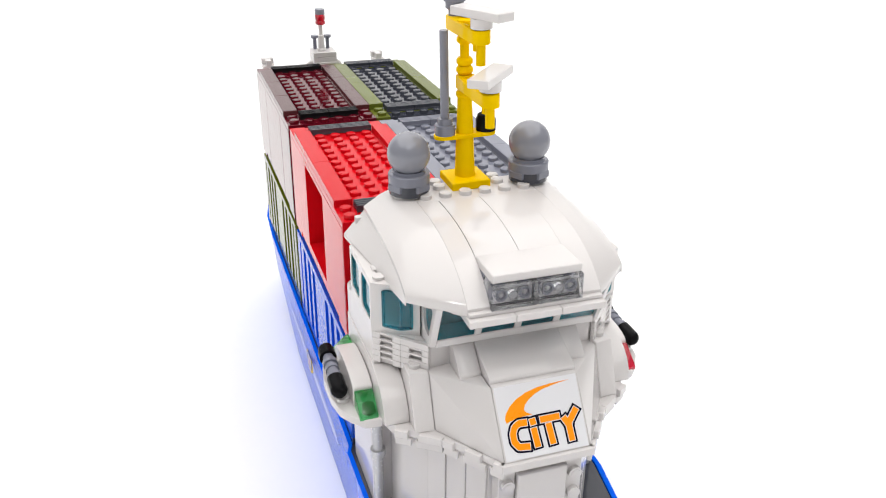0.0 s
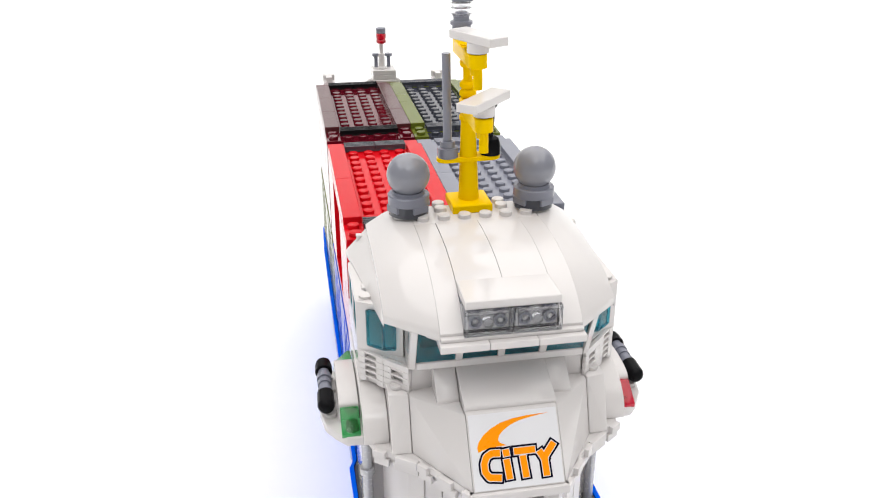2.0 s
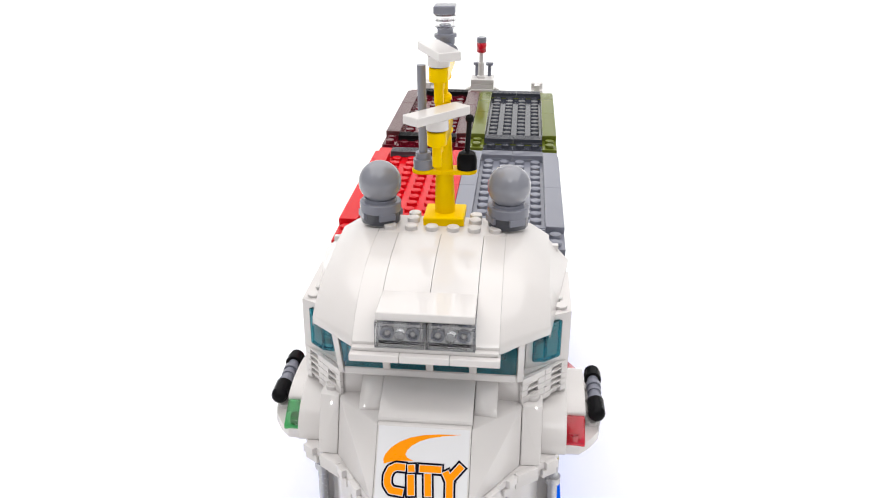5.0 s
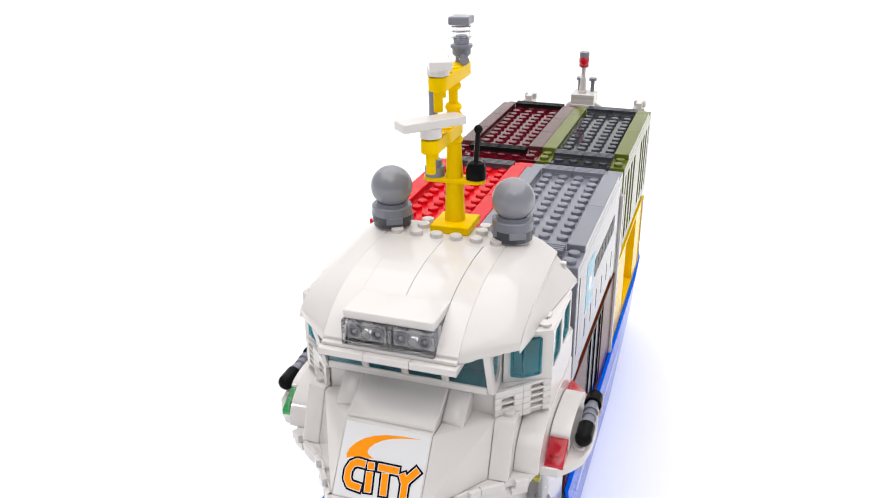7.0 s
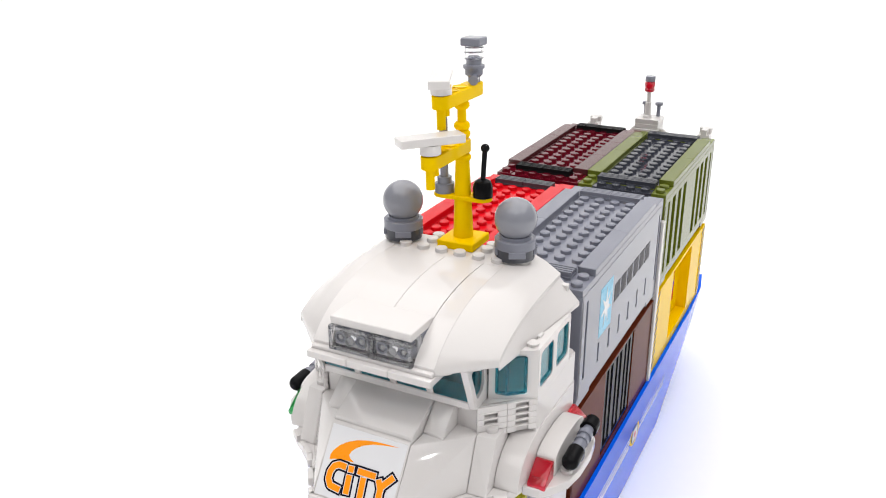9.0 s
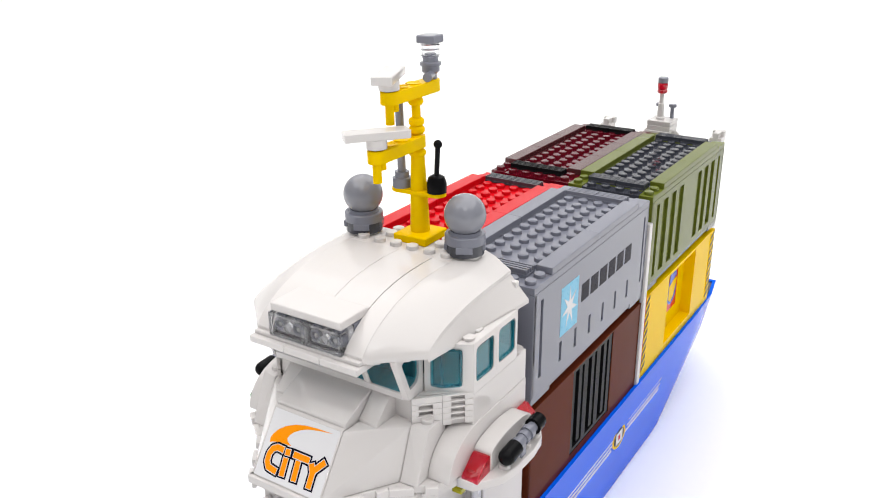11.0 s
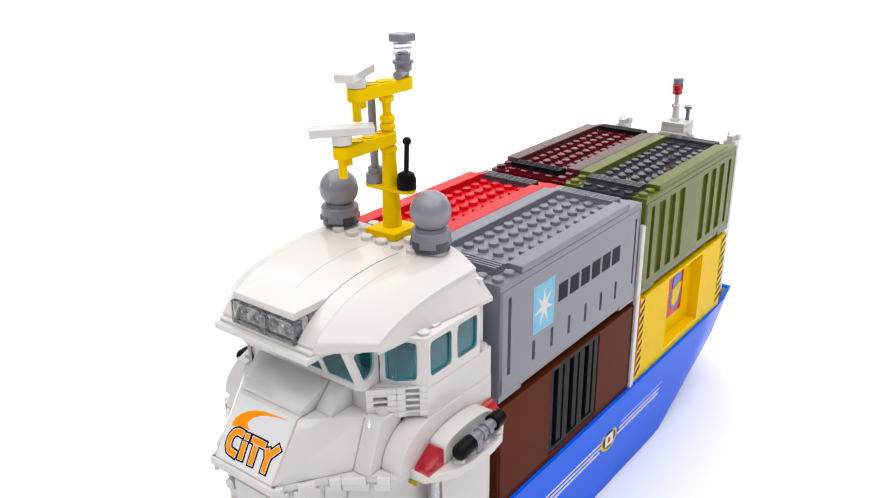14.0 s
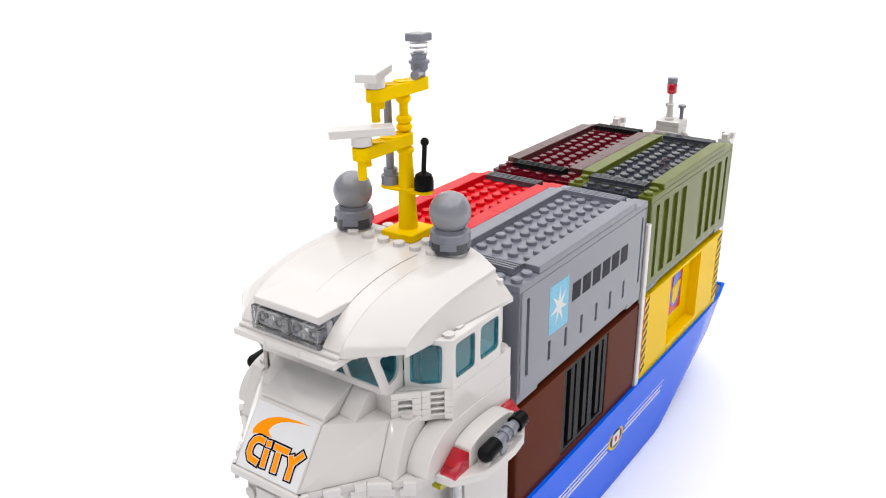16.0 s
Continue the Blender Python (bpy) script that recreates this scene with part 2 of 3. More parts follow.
# These tiles are tinted for the glare on their tops.
wine_box = container("dark red plastic toy shipping container with tiles greyed for glare", ROW_Y[1], 1, -1, DRED, tile=DRTILE, grille=BLACK, tiles=3,
                     holes=grooves([(3.9, 4.0), (11.0, 11.1)], 4, 50), depth=0.8)
grey_box = container("bluish grey plastic toy shipping container with slotted sides", ROW_Y[0], 1, 1, GREY, top=GREY, grille=GREY, holes=SLOTS)
olive_box = container("olive green corrugated plastic toy shipping container with a dark top", ROW_Y[1], 1, 1, OLIVE, top=DGREY, holes=CORR, panel=DGREY)
blue_box = container("bright blue corrugated plastic toy shipping container below a red one", ROW_Y[0], 0, -1, LBLUE, holes=CORR, panel=DGREY)
olive_low = container("olive green corrugated plastic toy shipping container below a dark red one", ROW_Y[1], 0, -1, OLIVE, holes=CORR, panel=DGREY)
brown_box = container("reddish brown plastic toy shipping container with a black slatted panel", ROW_Y[0], 0, 1, BROWN, panel=BROWN, floor_notch=False,
                      holes=[(5.4 * V, 11.3 * V, 4.0, 50.5)], depth=3.2)
yellow_box = container("bright yellow plastic toy shipping container with hazard stripes", ROW_Y[1], 0, 1, YELLOW, floor_notch=False,
                       holes=[(5.1 * V, 11.2 * V, 5.5, 49.5)], depth=6.5)


# ---- prints and loose panels on the container sides (local: x outward is +24) ----
def flat(bm, x, pts, lift=0.12):
    """A thin print on a side wall that faces +x; points are (y, z)."""
    return prism(bm, pts, x, x + lift, "x")


def rect(y0, y1, z0, z1):
    return [(y0, z0), (y1, z0), (y1, z1), (y0, z1)]


part("sticker", flat(B(), 24.0, rect(25.5, 43.0, 21.5, 44.5)), SKY, grey_box, "light blue square sticker")
star = [(34.2 + r * math.sin(a) * 0.82, 33.0 + r * math.cos(a)) for r, a in [((9.6, 3.0)[k % 2], k * math.pi / 7) for k in range(14)]]
part("star_print", flat(B(), 24.13, star), STICKER, grey_box, "white seven-pointed star")
for k in range(6):
    y0 = 46.8 + 10.25 * k
    part("print_bar", flat(B(), 24.0, rect(y0, y0 + 8.0, 29.8, 38.4)), NAVY, grey_box, "dark printed bar")

bm = recessed(B(), 23.6, 1, 5.4 * V + 0.1, 11.3 * V - 0.1, 4.1, 50.4,
              [(5.4 * V + 3.4 + 14.6 * k, 5.4 * V + 13.4 + 14.6 * k, 6.5, 48.5) for k in range(3)], 2.2, 2.6)
slatted = part("slatted_panel", bm, BLACK, brown_box, "black slatted panel")
for k in range(3):
    bm = box(B(), 21.5, 23.1, 5.4 * V + 8.6 + 14.6 * k, 5.4 * V + 13.2 + 14.6 * k, 6.7, 48.3, 0.2)
    part("slat", bm, BLACK, slatted)

for y0 in (0.6, LEN - 8.6):
    part("hazard_backing", flat(B(), 24.0, rect(y0, y0 + 8, 4, 51)), RED if y0 < 9 else YELLOW, yellow_box, "hazard stripe sticker")
    part("hazard_ground", flat(B(), 24.13, rect(y0 + (2.6 if y0 < 9 else 0.3), y0 + 7.7, 4.2, 50.8)), YELLOW, yellow_box, "hazard stripe sticker")
    for k in range(9):
        z = 4.6 + 5.1 * k
        u = y0 + (2.7 if y0 < 9 else 0.4)
        part("hazard_stripe", flat(B(), 24.26, [(u, z), (y0 + 7.6, z + 3.2), (y0 + 7.6, z + 5.4), (u, z + 2.2)]), BLACK, yellow_box, "black diagonal stripe")
part("panel_sticker", flat(B(), 17.55, rect(57, 77.5, 16, 48)), RED, yellow_box, "red sticker with plain blue and yellow shapes")
part("sticker_shape", flat(B(), 17.7, [(67.5 + 8 * math.cos(a * 0.524), 28 + 8.5 * math.sin(a * 0.524)) for a in range(12)]), LBLUE, yellow_box, "blue printed disc")
part("sticker_shape", flat(B(), 17.85, [(62, 24), (66, 21.5), (71, 24), (73.5, 31), (75.5, 35), (70, 35.5), (62, 33)]), YELLOW, yellow_box, "yellow printed shape")
part("sticker_shape", flat(B(), 17.85, [(61.5, 34.5), (74.5, 36.8), (73, 41.5), (69, 44.3), (65, 43.5), (62.5, 40)]), LBLUE, yellow_box, "blue printed shape")

# ---- the ship ----
ship = thing("toy_cargo_ship", "blue and white plastic toy cargo ship with yellow mast", "toy ship")

def both(half):
    """A plan outline from its half on the +x side, front to back."""
    return half + [(-x, y) for x, y in half[::-1] if x > 0.01]


# hull: three rings, gunwale, chine and keel
RIM = [(0, -128), (24, -108), (40, -78), (48, -54), (51.5, -32), (51.8, 9), (50.0, 14), (50.0, 248), (48.5, 286), (44.5, 309), (0, 311)]
MID = [(0, -122), (23, -103), (38.5, -75), (46.5, -52), (50, -30), (50.3, 9), (49.0, 14), (49.0, 240), (47.0, 272), (42.5, 293), (0, 295)]
KEEL = [(0, -112), (20, -95), (35, -70), (43, -50), (46, -30), (46.5, 9), (46.2, 14), (46.0, 190), (45.5, 200), (44.0, 207), (0, 208)]
bm = B()
rings = [[bm.verts.new((x, y, z)) for x, y in both(half)] for half, z in ((KEEL, 0.4), (MID, 38.0), (RIM, 58.2))]
inner = [(x * 0.962, 100 + (y - 100) * 0.987) for x, y in both(RIM)]
rings += [[bm.verts.new((x, y, z)) for x, y in inner] for z in (58.2, 50.0)]
for a, b in zip(rings, rings[1:]):
    for i in range(len(a)):
        j = (i + 1) % len(a)
        bm.faces.new((a[i], a[j], b[j], b[i]))
bm.faces.new(rings[0][::-1])
bmesh.ops.recalc_face_normals(bm, faces=bm.faces[:])
hull = part("hull", bm, BLUE, ship, "glossy bright blue hull", 25)
bm = prism(B(), [(x * 0.995, 100 + (y - 100) * 0.998) for x, y in inner], 50.0, 57.5)
part("deck", bm, DGREY, ship, "dark grey deck plate")
part("container_post", box(B(), 46.5, 49.2, 143.5, 147.4, 57.4, 153, 0.3), WHITE, ship, "white upright post between containers")
for s in (-1, 1):
    for y0, y1 in ((48, 112), (132, 185)):
        for k in range(3):
            z = 32.6 + 2.7 * k + (0 if y0 < 100 else 1.5)
            pts = [(s * 49.05, y0 + 2 * k, z), (s * 49.05, y1 + 2 * k, z), (s * 49.15, y1 + 2 * k, z + 1.1), (s * 49.15, y0 + 2 * k, z + 1.1)]
            pts += [(x - s * 0.8, y, zz) for x, y, zz in pts]
            part("hull_stripe", hull_of(B(), pts, 0), STICKER, hull, "thin white hull stripe")
    def oval(rx, rz, d):
        n = 20
        return hull_of(B(), [(s * (49.1 + d - e), 122 + rx * math.cos(i * 2 * math.pi / n), 36.6 + rz * math.sin(i * 2 * math.pi / n)) for i in range(n) for e in (0, 0.9)], 0)
    part("hull_emblem", oval(9.0, 6.4, 0.05), YELLOW, hull, "yellow oval emblem")
    part("hull_emblem", oval(7.2, 5.1, 0.15), NAVY, hull, "dark oval emblem centre")
    part("hull_emblem", hull_of(B(), [(s * (49.35 - e), y, z) for e in (0, 1.0) for y, z in rect(117.5, 126.5, 33, 40)], 0), STICKER, hull, "white emblem square")
    part("hull_emblem", hull_of(B(), [(s * (49.45 - e), y, z) for e in (0, 1.0) for y, z in rect(120.5, 123.0, 35, 38)], 0), RED, hull, "small red emblem mark")

# ---- lower house under the skirt ----
bm = prism(B(), both([(0, -72), (17, -71), (33, -50), (40, -36), (40.5, 9), (0, 9.4)]), 57.5, 113.5)
house = part("lower_house", bm, WHITE, ship, "white lower deckhouse")
for s in (-1, 1):
    for k in range(3):
        a = Vector((s * (17.4 + 5.3 * k), -70.6 + 7.0 * k, 0))
        b = Vector((s * (17.4 + 5.1 * (k + 1)), -70.6 + 6.8 * (k + 1), 0))
        o = Vector((s * 0.65, -0.5, 0)) * 0.9
        bm = hull_of(B(), [(p.x, p.y, z) for p in (a, b, a + o, b + o) for z in (58, 113)], 0.2)
        part("wall_brick", bm, WHITE, house)
    bm = cyl(B(), (s * 46.4, -27, 57.5), (s * 46.4, -27, 110), 2.0)
    cyl(bm, (s * 46.4, -27, 84), (s * 46.4, -27, 87), 3.0)
    part("corner_pillar", bm, SILVER, ship, "grey corner pillar")
    bm = box(B(), min(s * 40, s * 48), max(s * 40, s * 48), -24, 9.2, 57.5, 110, 0.3)
    part("house_side", bm, WHITE, ship)
bm = box(B(), -9.5, 9.5, -79.5, -71, 57.6, 106, 0.5)
door = part("bow_panel", bm, WHITE, house, "white raised front panel")
for s in (-1, 1):
    bm = box(B(), min(s * 9.7, s * 15.9), max(s * 9.7, s * 15.9), -77.5, -71, 57.6, 109, 0.3)
    part("bow_column", bm, WHITE, house)
    for z in (101, 92, 83, 74):
        bm = cyl(B(), (s * 12.8, -77.4, z), (s * 12.8, -79.3, z), 2.45)
        cyl(bm, (s * 12.8, -79.3, z), (s * 12.8, -79.5, z), 1.6)
        part("stud", bm, WHITE, house)

# skirt: two plates with gaps in their edges
SK = both([(0, -81.2), (16.6, -80.8), (30.8, -62.0), (45.0, -51.6), (49, -40), (49, 8.6), (0, 8.6)])
skirt = part("skirt_plate", prism(B(), SK, 111.2, 114.4, bev=0.2), WHITE, ship, "white skirt plate with notched edges")
SK2 = both([(0, -80.2), (15.8, -79.8), (29.8, -61.4), (44, -51), (47, -40), (47, 8.4), (0, 8.4)])
part("skirt_plate", prism(B(), SK2, 108.0, 111.1, bev=0.2), WHITE, ship)
part("skirt_edge", box(B(), -17.2, 17.2, -83.6, -81.1, 111.2, 114.4, 0.2), WHITE, skirt)
for s in (-1, 1):
    for (ax, ay), (bx, by), spans in (((17.2, -83.2), (32.0, -63.4), ((0.0, 0.16), (0.36, 0.62), (0.82, 1.0))), ((32.0, -63.4), (46.4, -52.8), ((0.0, 0.5), (0.72, 1.0)))):
        p, q2 = Vector((ax, ay, 0)), Vector((bx, by, 0))
        d = (q2 - p).normalized()
        o = Vector((d.y, -d.x, 0))
        for f, g in spans:
            for z0, z1, deep in ((111.2, 114.4, 0.0), (108.0, 111.1, 0.9)):
                shift = 0.06 if deep else 0.0
                pts = [p.lerp(q2, t) - o * w for t in (max(0, f - shift), min(1, g + shift)) for w in (deep, 2.4)]
                part("skirt_edge", hull_of(B(), [(s * v.x, v.y, z) for v in pts for z in (z0, z1)], 0.2), WHITE, skirt)

# ---- bow face ----
TOPY, BOTY, TOPZ = -67.6, -82.4, 136.2
bm = hull_of(B(), [(s * 15.8, y, z) for s in (-1, 1) for y, z in ((TOPY, TOPZ), (BOTY, 114.5), (-50, 114.5), (-50, TOPZ))])
face = part("bow_face", bm, WHITE, ship, "white sloped bow face")
for s in (-1, 1):
    bm = hull_of(B(), [(s * x, y, z) for x, y, z in ((15.95, TOPY, 135.6), (15.95, BOTY, 114.5), (32.4, -50.4, 133.8), (32.4, -58.0, 114.5), (15.95, -46, 114.5), (32.4, -46, 114.5), (15.95, -46, 135.0), (32.4, -46, 133.8))])
    part("bow_wedge", bm, WHITE, ship, "white faceted bow wedge")
    bm = hull_of(B(), [(s * x, y, z) for x, y, z in ((32.65, -50.2, 134.2), (32.65, -50.2, 133.6), (32.65, -57.8, 114.5), (39.7, -57.2, 114.5), (39.7, -49.0, 134.2), (32.65, -38, 134.2), (39.7, -38, 134.2), (32.65, -38, 114.5), (39.7, -38, 114.5))])
    wedge = part("cheek_wedge", bm, WHITE, ship, "white faceted cheek slope")
    studs(wedge, WHITE, [(s * 36.2, -44.6, 134.1)])
    arc = [(-29 - 21.2 * math.sin(a), 114.5 + 16.0 * math.cos(a)) for a in [k * math.pi / 32 for k in range(17)]]
    bm = prism(B(), [(8.0, 114.5), (8.0, 130.5)] + arc, s * 39.85, s * 48.9, "x", 0.25)
    part("cheek_arch", bm, WHITE, ship, "white quarter-round arch")
    # small slopes over the face
    bm = hull_of(B(), [(s * x, y, z) for x, y, z in ((16.2, -50.0, 144.4), (23.9, -49.4, 144.2), (16.2, -59.0, 136.4), (23.9, -58.8, 136.0), (16.2, -58.6, 128), (23.9, -58.4, 128), (16.2, -46, 128), (23.9, -46, 128), (16.2, -46, 144.4), (23.9, -46, 144.2))])
    part("small_slope", bm, WHITE, ship, "small white slope piece")
bm = hull_of(B(), [(s * 16.0, y, z) for s in (-1, 1) for y, z in ((-50, 144.8), (-66.4, 137.9), (-66.4, 135.9), (-66.0, 135.6), (-50, 135.6))])
part("front_slope", bm, WHITE, ship, "white front slope piece")

# sticker on the bow face: u across, v up the slope
n_face = Vector((0, -(TOPZ - 114.5), TOPY - BOTY)).normalized()
n_face = Vector((0, -abs(n_face.y), abs(n_face.z)))
e_v = Vector((0, TOPY - BOTY, TOPZ - 114.5)).normalized()
o_face = Vector((0, BOTY, 114.5))
HFACE = Vector((0, TOPY - BOTY, TOPZ - 114.5)).length


def on_face(bm, pts, lift, thick=0.08):
    lo = [bm.verts.new(o_face + Vector((u, 0, 0)) + e_v * v + n_face * (lift - thick)) for u, v in pts]
    hi = [bm.verts.new(o_face + Vector((u, 0, 0)) + e_v * v + n_face * lift) for u, v in pts]
    n = len(pts)
    fs = [bm.faces.new(hi), bm.faces.new(lo[::-1])] + [bm.faces.new((lo[i], lo[(i + 1) % n], hi[(i + 1) % n], hi[i])) for i in range(n)]
    bmesh.ops.recalc_face_normals(bm, faces=fs)
    return bm


sticker = part("bow_sticker", on_face(B(), [(-15.3, 0.6), (15.3, 0.6), (15.3, HFACE - 0.7), (-15.3, HFACE - 0.7)], 0.12), STICKER, face, "glossy white sticker with an orange emblem")


def q(x, y):
    """Sticker units: x 0 to 100 across, y 0 to 100 down."""
    return (-15.3 + 30.6 * x / 100, HFACE - 0.7 - (HFACE - 1.3) * y / 100)


SWOOSH = [(8, 50), (7, 44), (9, 37), (15, 28), (24, 20), (36, 13.5), (50, 9.5), (66, 7.5), (91, 6.5), (72, 9.5), (57, 13), (46, 18), (38, 24), (33, 30), (31, 36), (33, 40), (40, 44), (22, 45), (12, 48)]
part("swoosh_print", on_face(B(), [q(*p) for p in SWOOSH], 0.16), ORANGE, sticker, "orange swoosh")
WORD = [[(28.5, 53), (22, 52.6), (16.2, 56.5), (13, 65), (13.2, 76), (17.5, 83.5), (27.5, 85)], [(38.4, 66), (39.5, 84.5)], [(38.4, 53.2), (38.5, 54.4)],
        [(50.5, 53.2), (68, 53.2)], [(56.8, 63.5), (58, 84.5)], [(77, 59), (80, 66)], [(91, 49.8), (80.6, 65), (81.2, 85.5)]]


def stroke(bm, line, w, lift):
    """A broad pen stroke along a line, with squared ends and filled bends."""
    pts = [Vector(q(*p)) for p in line]
    for a, b in zip(pts, pts[1:]):
        d = (b - a).normalized() * w
        side = Vector((-d.y, d.x))
        a0, b0 = a - d * (0.9 if a == pts[0] else 0.0), b + d * (0.9 if b == pts[-1] else 0.0)
        on_face(bm, [a0 + side, b0 + side, b0 - side, a0 - side], lift + (0.001 if pts.index(a) % 2 else 0.0))
    for p in pts[1:-1]:
        on_face(bm, [(p.x + w * math.cos(k * math.pi / 6), p.y + w * math.sin(k * math.pi / 6)) for k in range(12)], lift + 0.002)
    return bm


for w, m, lift, label in ((2.0, NAVY, 0.20, "dark navy outline"), (1.33, STICKER, 0.25, "white inner outline"), (1.1, ORANGE, 0.30, "orange letter stroke")):
    for k, line in enumerate(WORD):
        part("letter_stroke", stroke(B(), line, w, lift + 0.005 * k), m, sticker, label)

# ---- bridge walls ----
def rounded(pts, r, n=3):
    """A polygon with its corners rounded off."""
    out = []
    for i, p in enumerate(pts):
        p, a, b = Vector(p), Vector(pts[i - 1]), Vector(pts[(i + 1) % len(pts)])
        a, b = p + (a - p).normalized() * r, p + (b - p).normalized() * r
        out += [a * (1 - t) ** 2 + p * 2 * t * (1 - t) + b * t * t for t in [k / n for k in range(n + 1)]]
    return [tuple(p) for p in out]


def framed(o, ex, outer, inner, depth):
    """A flat frame: an outline with an opening, on the upright plane through o along ex, pushed along depth."""
    bm = B()
    o, ex, depth = Vector(o), Vector(ex).normalized(), Vector(depth)
    edges = []
    for loop in (outer, inner):
        vs = [bm.verts.new(o + ex * u + Vector((0, 0, v))) for u, v in loop]
        edges += [bm.edges.new((vs[i], vs[(i + 1) % len(vs)])) for i in range(len(vs))]
    bmesh.ops.triangle_fill(bm, use_beauty=True, edges=edges, normal=depth.normalized())
    grown = bmesh.ops.extrude_face_region(bm, geom=bm.faces[:])
    bmesh.ops.translate(bm, vec=depth, verts=[g for g in grown["geom"] if isinstance(g, bmesh.types.BMVert)])
    bmesh.ops.recalc_face_normals(bm, faces=bm.faces[:])
    return bm


def pane(name, bm, label, parent=None):
    ob = part(name, bm, TBLUE, parent or ship, label)
    ob.visible_shadow = False
    return ob


def slab(o, ex, pts, depth):
    """A flat plate with the outline pts on the upright plane through o along ex."""
    bm = B()
    o, ex, depth = Vector(o), Vector(ex).normalized(), Vector(depth)
    lo = [bm.verts.new(o + ex * u + Vector((0, 0, v))) for u, v in pts]
    hi = [bm.verts.new(v.co + depth) for v in lo]
    bm.faces.new(lo), bm.faces.new(hi[::-1])
    for i in range(len(lo)):
        j = (i + 1) % len(lo)
        bm.faces.new((lo[i], lo[j], hi[j], hi[i]))
    bmesh.ops.recalc_face_normals(bm, faces=bm.faces[:])
    return bm


floor_bm = prism(B(), both([(0, -47), (31, -47), (46, -33), (46, 8), (0, 8)]), 131, 144.2)
part("bridge_floor", floor_bm, WHITE, ship)
for s in (-1, 1):
    def sbox(bm, x0, x1, y0, y1, z0, z1, bev=0.25):
        return box(bm, min(s * x0, s * x1), max(s * x0, s * x1), y0, y1, z0, z1, bev)
    part("bridge_side", sbox(B(), 44.6, 48.5, -32.7, 8.2, 114.4, 143.2), WHITE, ship, "white bridge side wall")
    part("bridge_back", sbox(B(), 38.0, 44.5, 5.8, 8.2, 114.4, 172), WHITE, ship)
    part("wall_stud", cyl(B(), (s * 46.4, 4.4, 143.1), (s * 46.4, 4.4, 144.9), 2.42), WHITE, ship)
    for y0 in (-32.7, -16.3):
        hole = rounded([(1.7, 147.2), (14.7, 147.2), (14.7, 161.6), (1.7, 161.6)], 2.2)
        ring = framed((s * 48.6, y0, 0), (0, 1, 0), [(0.05, 143.3), (16.3, 143.3), (16.3, 163.4), (0.05, 163.4)], hole, (-s * 3.2, 0, 0))
        w = part("side_window", ring, WHITE, ship, "white side window with a rounded blue pane")
        pane("window_pane", slab((s * 47.6, y0, 0), (0, 1, 0), rounded([(1.5, 147.0), (14.9, 147.0), (14.9, 161.8), (1.5, 161.8)], 2.2), (-s * 0.9, 0, 0)), "transparent light blue pane", w)
        rim = framed((s * 48.25, y0, 0), (0, 1, 0), hole, rounded([(2.5, 148.0), (13.9, 148.0), (13.9, 160.8), (2.5, 160.8)], 1.8), (-s * 0.8, 0, 0))
        pane("pane_rim", rim, "", w)
    part("window_head", sbox(B(), 44.8, 48.4, -32.6, 0.0, 163.42, 163.7, 0.0), WHITE, ship)
    # corner bay with its bent pane
    o, e = Vector((s * 33.0, -41.4, 0)), Vector((s * 15.6, 8.8, 0))
    n = Vector((s * 8.8, -15.6, 0)).normalized()
    hole = rounded([(2.9, 147.0), (13.9, 147.0), (13.9, 161.6), (2.9, 161.6)], 1.6)
    bay = part("bay_frame", framed(o, e, [(0.1, 143.9), (17.9, 143.9), (17.9, 163.4), (0.1, 163.4)], hole, -n * 3.0), WHITE, ship, "white frame of the corner bay")
    bent = hull_of(B(), [(s * x, y, z) for x, y in ((35.9, -40.5), (39.8, -39.9), (44.8, -35.6), (44.4, -34.9), (39.6, -38.6), (36.1, -39.4)) for z in (147.2, 161.5)], 0.15)
    w = pane("bay_window", bent, "transparent light blue bent pane")
    for x, y in ((35.9, -40.7), (39.8, -40.1), (44.9, -35.7)):
        pane("pane_edge", cyl(B(), (s * x, y, 147.4), (s * x, y, 161.3), 0.55, n=8), "", w)
    pane("pane_edge", hull_of(B(), [(s * x, y, z) for x, y in ((35.7, -41.0), (39.9, -40.4), (45.0, -36.0), (44.4, -34.9), (36.1, -39.4)) for z in (146.9, 147.8)], 0.1), "", w)
    part("bay_head", hull_of(B(), [(s * x, y, z) for x, y in ((48.5, -32.6), (46.6, -34.0), (34.0, -40.6), (34.0, -36), (44.5, -32.0)) for z in (163.42, 163.7)], 0.0), WHITE, ship)
    part("head_stud", cyl(B(), (s * 44.8, -30.0, 163.0), (s * 44.8, -30.0, 164.7), 2.3), WHITE, ship)
    bm = hull_of(B(), [(s * x, y, z) for x, y in ((46.9, -31.4), (31.2, -47.1), (31.2, -38), (44, -30.5)) for z in (130.6, 144.0)], 0.2)
    part("corner_block", bm, WHITE, ship, "white corner block")
    # stacked plates along the corner, each with a notch in the middle of its edge
    edge = [(47.5, -31.6), (39.3, -39.8), (31.3, -47.8)]
